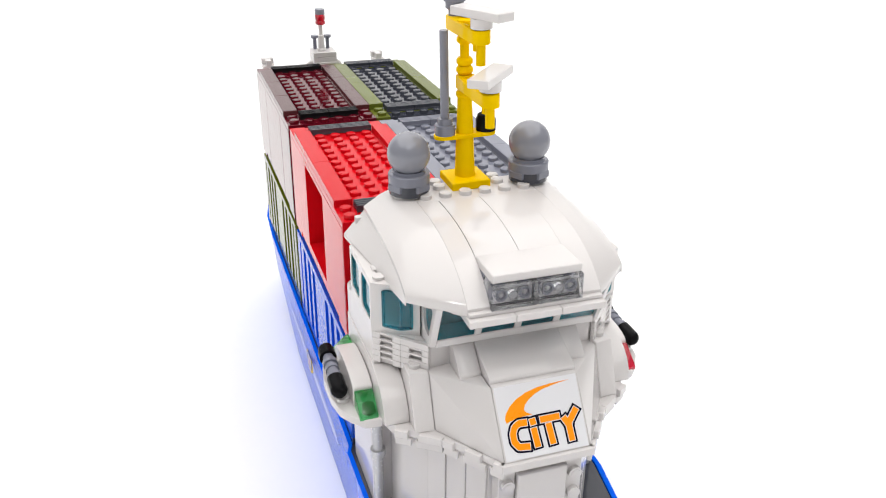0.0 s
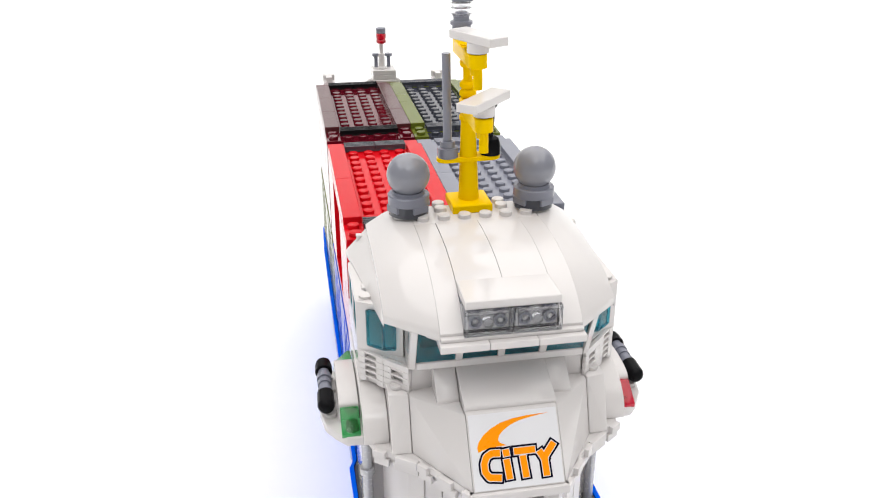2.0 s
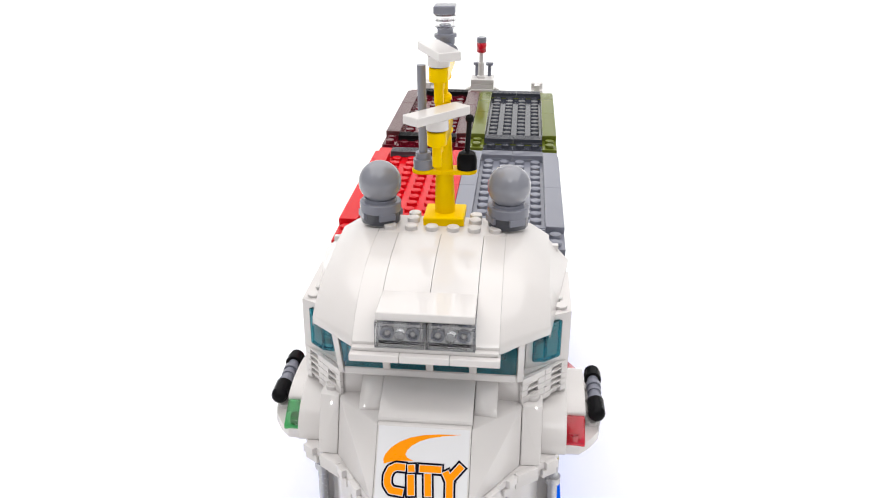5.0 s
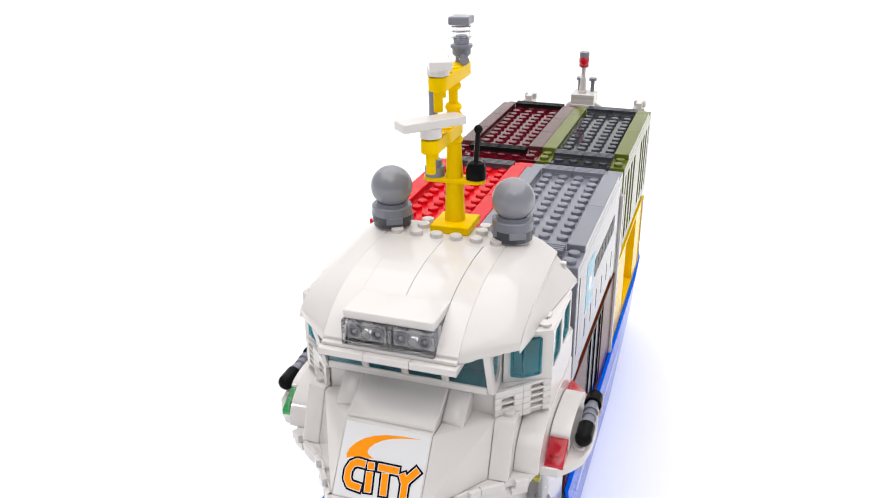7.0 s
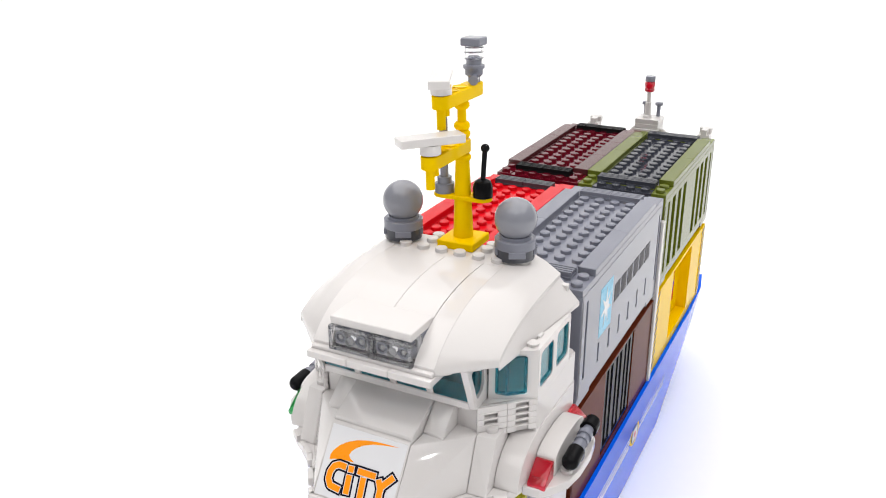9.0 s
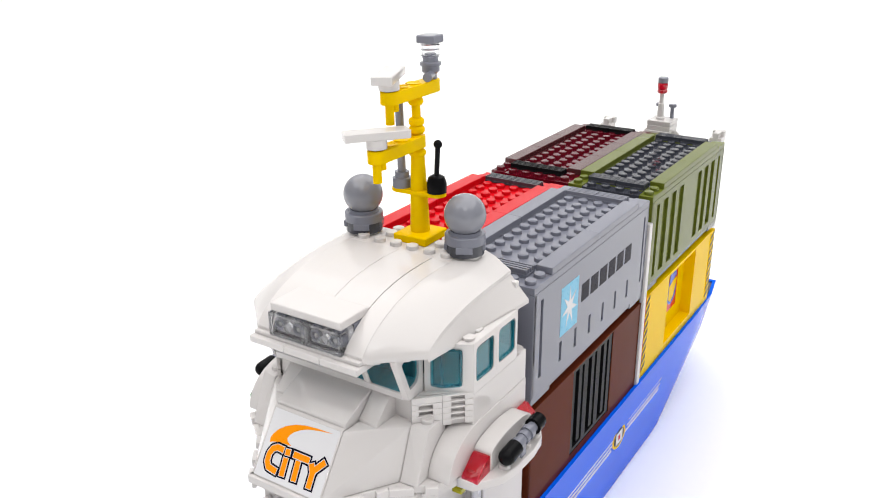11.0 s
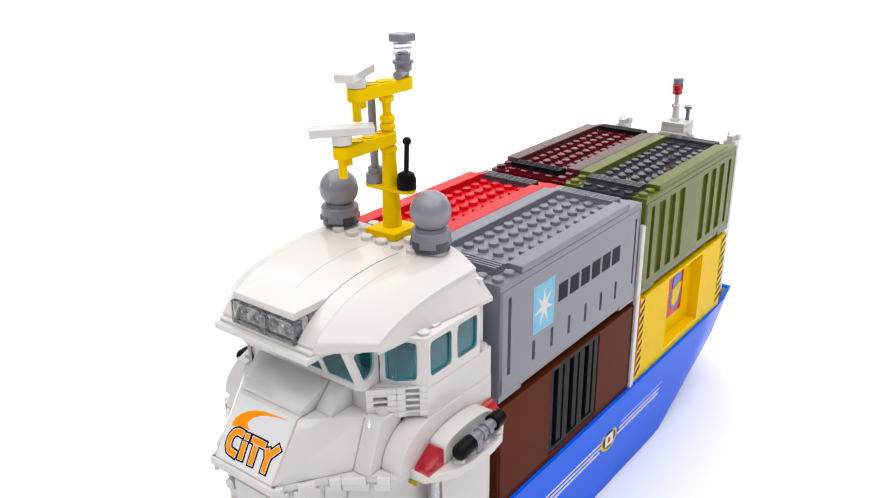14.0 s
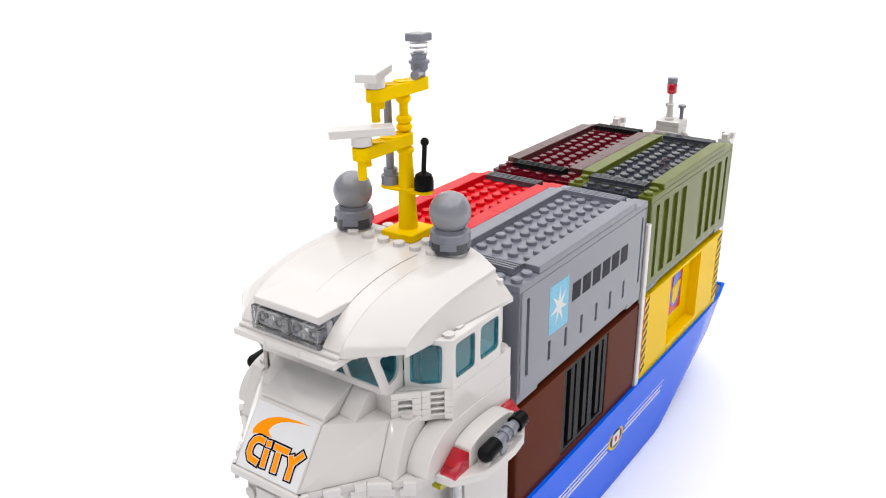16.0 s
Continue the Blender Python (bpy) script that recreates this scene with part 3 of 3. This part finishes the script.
    for k in range(5):
        z0, z1 = 131.8 + 2.5 * k, 134.2 + 2.5 * k
        for (xa, ya), (xb, yb), low in ((*edge[:2], 0), (*edge[1:], 2)):
            pa, pb = Vector((s * xa, ya, 0)), Vector((s * xb, yb, 0))
            d = (pb - pa).normalized()
            out = Vector((s * abs(d.y), -abs(d.x), 0))
            length = (pb - pa).length
            mid = 5.73 if low == 0 else 6.03
            gaps = [(0.0, mid - 2.5), (mid + 2.5, length)] if k >= low else [(0.0, length)]
            if k == 4 and low == 2:
                gaps = [(0.0, length)]
            for g, h in gaps:
                bm = hull_of(B(), [tuple(p + out * w + Vector((0, 0, z))) for p in (pa + d * (g + 0.05), pa + d * (h - 0.05)) for w in (0.1, 1.5) for z in (z0, z1)], 0.12)
                part("notched_plate", bm, WHITE, ship)
            if len(gaps) > 1:
                bm = hull_of(B(), [tuple(p + out * w + Vector((0, 0, z))) for p in (pa + d * (mid - 2.6), pa + d * (mid + 2.6)) for w in (0.1, 1.4) for z in (z1 - 0.7, z1)], 0.1)
                part("plate_lip", bm, WHITE, ship)
    # side of the windscreen, with a five-sided pane; its front edge leans forward
    hole = rounded([(-49.4, 148.4), (-45.2, 149.6), (-43.7, 152.4), (-43.7, 161.0), (-49.8, 162.8), (-54.3, 160.6)], 0.8)
    ring = framed((s * 32.5, 0, 0), (0, 1, 0), [(-49.3, 144.4), (-41.3, 144.4), (-41.3, 164.2), (-57.0, 164.2)], hole, (-s * 2.2, 0, 0))
    w = part("windscreen_side", ring, WHITE, ship, "white windscreen side frame")
    pane("windscreen_side_pane", slab((s * 31.5, 0, 0), (0, 1, 0), hole, (-s * 0.8, 0, 0)), "transparent light blue side pane", w)
    bm = hull_of(B(), [(s * x, y, z) for z, d in ((144.5, 0.0), (163.6, -7.6)) for x, y in ((30.2, -51.0 + d), (32.4, -50.2 + d), (32.4, -48.8 + d), (30.2, -48.6 + d))], 0.25)
    part("windscreen_post", bm, WHITE, ship)
bm = box(B(), -30.1, 30.1, -51.3, -46.0, 144.3, 147.4, 0.4)
part("windscreen_frame", bm, WHITE, ship, "white windscreen sill")
for x in (-15.0, 0.0, 15.0):
    bm = hull_of(B(), [(x + d, y, z) for d in (-1.3, 1.3) for y, z in ((-51.5, 147.3), (-49.4, 147.3), (-56.9, 161.0), (-54.8, 161.0))], 0.2)
    part("windscreen_post", bm, WHITE, ship)
for x0, x1 in ((-29.9, -16.4), (-13.6, -1.4), (1.4, 13.6), (16.4, 29.9)):
    bm = hull_of(B(), [(x, y, z) for x in (x0, x1) for y, z in ((-50.9, 147.3), (-50.1, 147.3), (-57.2, 163.4), (-56.4, 163.4))], 0)
    pane("windscreen_pane", bm, "transparent light blue pane")
part("bridge_back_wall", box(B(), -38, 38, 5.8, 8.1, 131, 174, 0.2), WHITE, ship)
# Added dark block that stands in for interior shade behind the panes.
part("chart_console", box(B(), -26, 26, -36, -9, 144.2, 157, 0.4), DGREY, ship, "dark block added inside the bridge to darken the windows")

# ---- roof ----
def loft(lines, thick, s=1):
    """A curved shell through neighbouring lines, with thickness downward."""
    bm = B()
    up = [[bm.verts.new((s * p[0], p[1], p[2])) for p in line] for line in lines]
    dn = [[bm.verts.new((s * p[0], p[1], p[2] - thick)) for p in line] for line in lines]
    for grid in (up, dn):
        for a, b in zip(grid, grid[1:]):
            for i in range(len(a) - 1):
                bm.faces.new((a[i], a[i + 1], b[i + 1], b[i]))
    for u, d in ((up[0], dn[0]), (up[-1], dn[-1])):
        for i in range(len(u) - 1):
            bm.faces.new((u[i], u[i + 1], d[i + 1], d[i]))
    for e in (0, -1):
        for a, b, c, d in zip(up, up[1:], dn, dn[1:]):
            bm.faces.new((a[e], b[e], d[e], c[e]))
    bmesh.ops.recalc_face_normals(bm, faces=bm.faces[:])
    return bm


FLAT = 181.4


def bend(x, p0, p1, p2, n, t0=0.0):
    """A curve in the plane of one x, pulled towards its middle (y, z)."""
    p0, p1, p2 = Vector(p0), Vector(p1), Vector(p2)
    ts = [t0 + (1 - t0) * i / n for i in range(n + 1)]
    return [Vector((x, *(p0 * (1 - t) ** 2 + p1 * 2 * t * (1 - t) + p2 * t * t))) for t in ts]


def spine(x, t0=0.0, dz=0.0):
    return bend(x, (-65.0, 166.0 + dz), (-50.0, 183.4 + dz), (-9.5, FLAT + dz), 20, t0)


for x0, x1 in ((-16.0, 0.0), (0.0, 16.0)):
    part("roof_slope", loft([spine(x0 + 0.09, 0.36, 0.2), spine(x1 - 0.09, 0.36, 0.2)], 3.0), WHITE, ship, "white curved roof slope", 30)
for s in (-1, 1):
    part("roof_slope", loft([spine(16.1), spine(24.0)], 2.6, s), WHITE, ship, "white curved roof slope", 30)
    r0 = bend(24.08, (-65.0, 165.9), (-50.0, 183.3), (-9.5, FLAT), 20) + [Vector((24.08, -9.5 + 5.9 * k, FLAT)) for k in (1, 2, 3)]
    rm = bend(29.0, (-60.6, 165.9), (-47.5, 182.0), (-8.5, FLAT), 20) + [Vector((29.0, -8.5 + 5.7 * k, FLAT)) for k in (1, 2, 3)]
    rn = bend(34.0, (-56.0, 165.9), (-45.0, 179.6), (-6.0, 179.4), 20) + [Vector((34.0, -6.0 + 4.8 * k, 179.4 + 0.05 * k)) for k in (1, 2, 3)]
    r1 = bend(40.6, (-50.0, 165.7), (-38.0, 174.6), (0.0, 175.0), 20) + [Vector((40.6, 2.8 * k, 175.0 + 0.1 * k)) for k in (1, 2, 3)]
    part("roof_panel", loft([r0, rm, rn, r1], 2.2, s), WHITE, ship, "large white curved roof panel", 50)
    low1 = [Vector((p.x - 0.1, p.y, p.z - 1.6)) for p in r1]
    low2 = [Vector((40.7 + 8.1 * (p.y + 50) / 58.4, p.y, 163.9 + 1.0 * (p.y + 50) / 58.4)) for p in r1]
    part("roof_panel", loft([low1, low2], 1.6, s), WHITE, ship, "white wedge-shaped roof edge panel", 25)
    for y0, x0 in ((-61.5, 26.2), (-54.5, 33.8)):
        part("roof_tab", hull_of(B(), [(s * (x0 + u * 0.73 + v * 0.68), y0 + u * 0.68 - v * 0.73, z) for u in (-2.2, 2.2) for v in (-2.5, 0.3) for z in (162.6, 164.4)], 0.2), WHITE, ship)
    part("roof_tab", box(B(), min(s * 43, s * 45.6), max(s * 43, s * 45.6), -24.5, -20.5, 162.9, 164.5, 0.3), WHITE, ship)
deck_top = part("roof_plate", box(B(), -24.0, 24.0, -9.4, 8.3, FLAT - 3.2, FLAT, 0.2), WHITE, ship)
studs(deck_top, WHITE, [(x, -5.6, FLAT) for x in (-20, -12, -4, 4, 12, 20)] + [(x, y, FLAT) for x in (-12, 12) for y in (2.4, 7.6)])
for k in range(3):
    bm = box(B(), -24.6 + 16.4 * k + 0.06, -24.6 + 16.4 * (k + 1) - 0.06, -69.0, -52, 160.7, 163.4, 0.25)
    part("visor_plate", bm, WHITE, ship, "white visor plate over the windscreen")
part("visor_plate", box(B(), -24.0, 24.0, -66.8, -50, 163.45, 164.9, 0.2), WHITE, ship)
# searchlights on the brow
part("lamp_cover", box(B(), -16.0, 16.0, -65.8, -49.9, 174.3, 177.4, 0.3), WHITE, ship, "white tile over the searchlights")
part("lamp_back", box(B(), -15.9, 15.9, -58.6, -50.5, 165.0, 174.2, 0.2), GREY, ship)
for s in (-1, 1):
    x0, x1 = (0.15, 16.4) if s > 0 else (-16.4, -0.15)
    bm = box(B(), x0, x1, -66.4, -58.7, 164.95, 174.1, 0.3)
    light = part("searchlight", bm, CLEAR, ship, "clear transparent searchlight brick")
    light.visible_shadow = False
    part("lamp_housing", box(B(), x0 + 0.9, x1 - 0.9, -61.6, -58.9, 165.8, 173.3, 0.2), SILVER, light)
    bm = B()
    for a, b, c, d in ((x0, x1, 165.0, 166.4), (x0, x1, 172.7, 174.05), (x0, x0 + 1.4, 165.0, 174.05), (x1 - 1.4, x1, 165.0, 174.05)):
        box(bm, a + 0.1, b - 0.1, -66.9, -66.3, c, d, 0.12)
    part("bezel", bm, CLEAR, light)
    for cx in (-4.2, 4.2):
        xc = (x0 + x1) / 2 + cx
        bm = spin(B(), [(2.3, 0), (2.3, 3.0), (1.6, 3.1), (1.5, 1.4), (0.4, 1.2)], n=18)
        bm.transform(Matrix.Translation((xc, -61.4, 169.4)) @ Matrix.Rotation(math.pi / 2, 4, "X"))
        part("reflector", bm, GREY, light, "grey reflector cup")
        part("bulb", ball(B(), (xc, -63.2, 169.4), 1.0, 10), SILVER, light)
    part("centre_tube", cyl(B(), ((x0 + x1) / 2, -66, 168.9), ((x0 + x1) / 2, -61.7, 168.9), 1.7, n=14), CLEAR, light)

# ---- radar domes ----
for s in (-1, 1):
    cx = s * 24.5
    dome = part("radar_dome", ball(B(), (cx, 0.6, 197.7), 8.15, 48), DOME, ship, "round grey radar dome", 60)
    part("dome_collar", spin(B(), [(5.9, 189.6), (6.4, 190.4), (6.0, 191.6)], (cx, 0.6, 0), 32), GREY, dome)
    part("dome_base", spin(B(), [(7.95, 186.7), (7.95, 190.0), (7.6, 190.4)], (cx, 0.6, 0), 32), GREY, dome)
    part("dome_foot", spin(B(), [(6.4, FLAT - 0.6), (6.4, 182.5)], (cx, 0.6, 0), 24), WHITE, dome, "white round plate")
    lower = part("dome_base", spin(B(), [(7.6, 182.4), (7.6, 186.6)], (cx, 0.6, 0), 32), DGREY, dome, "dark grey round plate")
    for k in range(4):
        bm = box(B(), -3.2, 3.2, -7.95, -6.6, 184.2, 186.8, 0.15)
        bm.transform(Matrix.Translation((cx, 0.6, 0)) @ Matrix.Rotation(k * math.pi / 2 + 0.5, 4, "Z"))
        part("base_tab", bm, GREY, lower)

# ---- mast ----
MY = 6.0
bm = box(B(), -7.8, 7.8, MY - 8, MY + 8, FLAT, FLAT + 3.2, 0.3)
hull_of(bm2 := B(), [(s * x, MY + t * y, z) for s in (-1, 1) for t in (-1, 1) for x, y, z in ((7.7, 7.7, FLAT + 3.0), (6.6, 6.6, FLAT + 3.5))], 0.1)
mast = part("mast", bm, YELLOW, ship, "yellow plastic mast")
HEEL = Vector((0, MY, FLAT)) * MM
mast.matrix_basis = Matrix.Translation(HEEL) @ pose(0, 0, 0, 0, -1.15, 0) @ Matrix.Translation(-HEEL)
part("mast_foot", bm2, YELLOW, mast)
bm = spin(B(), [(4.0, FLAT + 3.4), (3.7, FLAT + 12), (3.3, FLAT + 22), (2.7, FLAT + 36)], (0, MY, 0))
part("mast_column", bm, YELLOW, mast)
right = [(8.7 + 3.7 * math.cos(a), MY + 3.7 * math.sin(a)) for a in [k * math.pi / 8 for k in range(-4, 5)]]
left = [(-x, y) for x, y in right[::-1]]
part("mast_platform", prism(B(), right + left, 200.6, 202.2, bev=0.2), YELLOW, mast)


def arm(y_tip, y_end, z, under):
    """A flat mast arm with round ends and holes, and a stub under its tip."""
    r = 3.4
    pts = [(r * math.cos(a), y_end + (r * math.sin(a) if y_end > MY + 4 else 3.4 * math.sin(a))) for a in [k * math.pi / 8 for k in range(0, 9)]]
    pts += [(-r * math.cos(a), y_tip - r * math.sin(a)) for a in [k * math.pi / 8 for k in range(0, 9)]]
    a = part("mast_arm", prism(B(), pts, z - 2.4, z + 2.5, bev=0.25), YELLOW, mast)
    y = y_tip
    while y < MY - 5:
        ring = spin(B(), [(3.1, 0.0), (3.1, 0.5), (2.6, 0.5), (2.4, 0.24)], (0, y + 8, z + 2.5), 20)
        part("arm_hole", ring, YELLOW, a)
        y += 8
    part("arm_stub", cyl(cyl(B(), (0, y_tip, z - 2.6), (0, y_tip, z - 10), 1.7, n=16), (0, y_tip + 2.6, z - 2.6), (0, y_tip + 2.6, z - 5.4), 2.0, n=16), YELLOW, a)
    return a


arm(-20.5, MY, 221.8, True)
arm(-11.0, 17.2, 241.8, True)
for z, r in ((217.2, 3.4), (226.4, 3.2), (229.6, 3.1), (237.6, 3.0)):
    part("mast_collar", spin(B(), [(r - 0.7, z - 1.5), (r, z - 0.6), (r, z + 0.6), (r - 0.7, z + 1.5)], (0, MY, 0)), YELLOW, mast)
part("mast_pole", cyl(B(), (0, MY, 216), (0, MY, 240), 1.75), YELLOW, mast)


def radar(y, z, turn, half):
    bm = box(B(), -half, half, -3.9, 3.9, 0, 3.1, 0.25)
    bm.transform(Matrix.Translation((0.2, y, z)) @ Matrix.Rotation(math.radians(turn), 4, "Z"))
    bar = part("radar_bar", bm, WHITE, mast, "white flat radar bar")
    part("radar_foot", spin(B(), [(2.4, z - 4.2), (3.9, z - 3.6), (3.9, z - 0.1)], (0.2, y, 0), 20), WHITE, bar)


radar(-20.2, 228.6, 48, 12.2)
radar(-11.0, 248.4, -66, 12.0)
# lantern at the top
lantern = part("mast_lantern", cyl(cyl(B(), (0, 17, 244.2), (0, 17, 247.4), 2.4), (3.4, 9.4, 246.2), (0.4, 17, 246.2), 1.8), GREY, mast, "grey lantern holder")
part("lantern_base", spin(B(), [(2.6, 246.4), (3.5, 247.2), (3.5, 249.4), (4.2, 249.6), (4.2, 250.8), (3.0, 251.0), (3.0, 253.3)], (0, 17, 0)), GREY, lantern)
lens = part("lantern_glass", spin(B(), [(3.3, 252.6), (3.3, 258.05), (3.0, 258.05), (3.0, 252.6), (3.3, 252.6)], (0, 17, 0)), CLEAR, lantern, "clear ribbed lantern glass")
lens.visible_shadow = False
part("lantern_cap", box(B(), -4.0, 4.0, 13.2, 20.8, 258.1, 261.2, 0.4), GREY, lantern, "grey lantern cap")
part("lantern_core", cyl(B(), (0, 17, 252.5), (0, 17, 254.2), 2.2, n=14), GREY, lantern)
for z in (253.4, 255.6, 257.4):
    ring = part("lantern_ring", spin(B(), [(3.4, z - 0.2), (4.0, z), (3.4, z + 0.2)], (0, 17, 0), 24), CLEAR, lantern)
    ring.visible_shadow = False
pole = part("antenna_pole", cyl(B(), (-8.0, MY, 206), (-8.0, MY, 241.5), 1.65), GREY, mast, "thin grey antenna pole")
part("pole_socket", spin(B(), [(3.9, 202.2), (3.9, 206.0), (2.9, 206.2), (2.9, 208.6)], (-8.0, MY, 0)), GREY, pole)
lever = part("antenna_lever", spin(B(), [(3.9, 202.2), (3.95, 206.2), (3.2, 208.4), (1.6, 209.3)], (8.6, MY, 0)), BLACK, mast, "black antenna lever")
part("lever_stick", cyl(B(), (8.6, MY, 208), (9.6, MY, 221), 1.0), BLACK, lever)
part("lever_knob", ball(B(), (9.65, MY, 221.6), 1.75, 16), BLACK, lever)

# ---- wings beside the bridge ----
for s in (-1, 1):
    lamp_mat, shade = (TRED, "transparent red") if s > 0 else (TGREEN, "transparent green")
    edge = [(48, -43.5), (54.5, -43), (58.5, -38.5), (61.8, -33), (63.4, -24), (63.6, -12), (62.4, -3.5), (59, 2.5), (53, 4.6), (48, 4.6)]
    wing = part("bridge_wing", prism(B(), [(s * x, y) for x, y in edge], 109.6, 113.4, bev=0.3), WHITE, ship, "white rounded bridge wing")
    part("wing_bracket", hull_of(B(), [(s * x, y, z) for x, y, z in ((48.4, -36, 109.5), (57, -34, 109.5), (59, -12, 109.5), (57, 0, 109.5), (48.4, 2, 109.5), (48.4, -30, 100), (48.4, 0, 100), (51, -12, 103))], 0.3), WHITE, wing)
    studs(wing, WHITE, [(s * 59.4, y, 113.3) for y in (-28, -20, -12, -4)])
    arch = [(-33.1, 113.4)] + [(-17.2 - 15.9 * math.cos(a), 120.3 + 4.0 * math.sin(a)) for a in [k * math.pi / 16 for k in range(17)]] + [(-1.3, 113.4)]
    part("wing_arch", prism(B(), arch, s * 49.1, s * 56.5, "x", 0.25), WHITE, wing)
    front = [(-42.6, 112.9), (-42.6, 114.6), (-34.6, 120.3), (-33.3, 120.3), (-33.3, 112.9)]
    light = part("side_light", prism(B(), front, s * 49.3, s * 56.2, "x", 0.25), lamp_mat, wing, shade + " sloped side light")
    light.visible_shadow = False
    part("light_core", cyl(B(), (s * 52.2, -38.5, 113.5), (s * 52.2, -38.5, 116.6), 2.3, n=14), lamp_mat, light)
    rear = [(s * x, z) for x, z in ((49.1, 113.4), (49.1, 120.3), (50.4, 120.3), (56.5, 114.9), (56.5, 113.4))]
    light = part("side_light", prism(B(), rear, -1.1, 6.9, "y", 0.25), lamp_mat, wing, shade + " sloped side light")
    light.visible_shadow = False
    # lamp tube that lies on the wing
    A, Z0 = Vector((s * 61.0, -32.0, 119.0)), Vector((s * 60.6, -2.5, 120.8))
    def along(f):
        return A.lerp(Z0, f)
    tube = part("wing_torch", cyl(B(), along(0.2), along(0.85), 2.2), GREY, wing, "grey and black tube lamp")
    for f, g, r in ((0.33, 0.4, 2.8), (0.5, 0.56, 2.7), (0.62, 0.7, 2.9)):
        part("tube_ring", cyl(B(), along(f), along(g), r), GREY, tube)
    part("tube_head", ball(cyl(B(), along(0.08), along(0.32), 3.25), along(0.09), 3.25, 20), BLACK, tube, "black rounded cap")
    part("tube_tail", cyl(cyl(B(), along(0.8), along(0.93), 3.4), along(0.92), along(1.0), 3.0), BLACK, tube, "black end cap")
    part("tube_clip", box(B(), s * 60.9 - 1.6, s * 60.9 + 1.6, -20.5, -16.5, 113.4, 119.5, 0.3), GREY, tube)

CLIP = mat("transparent_yellow", (0.75, 0.70, 0.05), 0.08, trans=0.5, bump=0)
clip = part("yellow_clip", box(B(), 42.9, 47.3, -39.0, -35.4, 102.6, 105.0, 0.3), CLIP, ship, "small transparent yellow clip")
part("clip_knob", cyl(B(), (45.1, -37.2, 104.8), (45.1, -37.2, 105.8), 1.2, n=12), CLIP, clip)

# ---- stern ----
bm = B()
box(bm, -7.9, 7.9, 287, 303, 57.5, 165.0, 0.3)
tower = part("stern_tower", bm, WHITE, ship, "white stern tower")
part("tower_plate", box(B(), -7.9, 7.9, 288, 304, 168.4, 171.5, 0.25), WHITE, tower)
part("tower_plate", box(B(), -7.9, 7.9, 288, 304, 165.1, 168.3, 0.25), WHITE, tower)
for s in (-1, 1):
    c = [(s * (8 + 4.2 * math.sin(a)), 296, 163.0 - 5 + 5.5 * math.cos(a)) for a in [k * math.pi / 12 for k in range(7)]]
    bm = B()
    for a, b in zip(c, c[1:]):
        cyl(bm, a, b, 1.5, n=10)
    part("tower_handle", bm, WHITE, tower)
    part("tower_horn", spin(B(), [(1.3, 171.4), (1.3, 178.5), (2.6, 179), (2.6, 180.8)], (s * 4.4, 301, 0), 14), GREY, tower, "small grey horn post")
    bm = box(B(), min(s * 34, s * 42), max(s * 34, s * 42), 290, 298, 57.5, 164.6, 0.3)
    box(bm, min(s * 34, s * 42), max(s * 34, s * 42), 296, 300, 164, 168.2, 0.3)
    box(bm, s * 38 - 2, s * 38 + 2, 290, 297, 164, 168.0, 0.3)
    part("stern_post", bm, WHITE, ship, "white stern post")
part("light_stem", spin(B(), [(2.9, 171.4), (2.9, 173), (2.3, 173.5), (2.0, 182), (1.4, 182.4), (1.4, 189.5)], (-1.2, 294, 0), 16), WHITE, tower)
stern_light = part("stern_light", spin(B(), [(2.6, 189.2), (3.3, 189.8), (3.3, 191.2), (2.9, 191.6), (3.4, 193.0), (3.4, 195.4), (2.8, 196)], (-1.2, 294, 0), 18), TRED, tower, "transparent red stern light")
part("light_cap", spin(B(), [(3.0, 196), (3.3, 196.3), (3.3, 199.3), (3.0, 199.6)], (-1.2, 294, 0), 18), GREY, stern_light)


def motions():
    """The turntable carries the ship and its load round."""
    for ob, base in MOVERS:
        walk(ob, [(t, Matrix.Translation(AXIS) @ pose(0, 0, 0, 0, 0, a) @ Matrix.Translation([-v for v in AXIS]) @ base) for t, a in TURN])


motions()
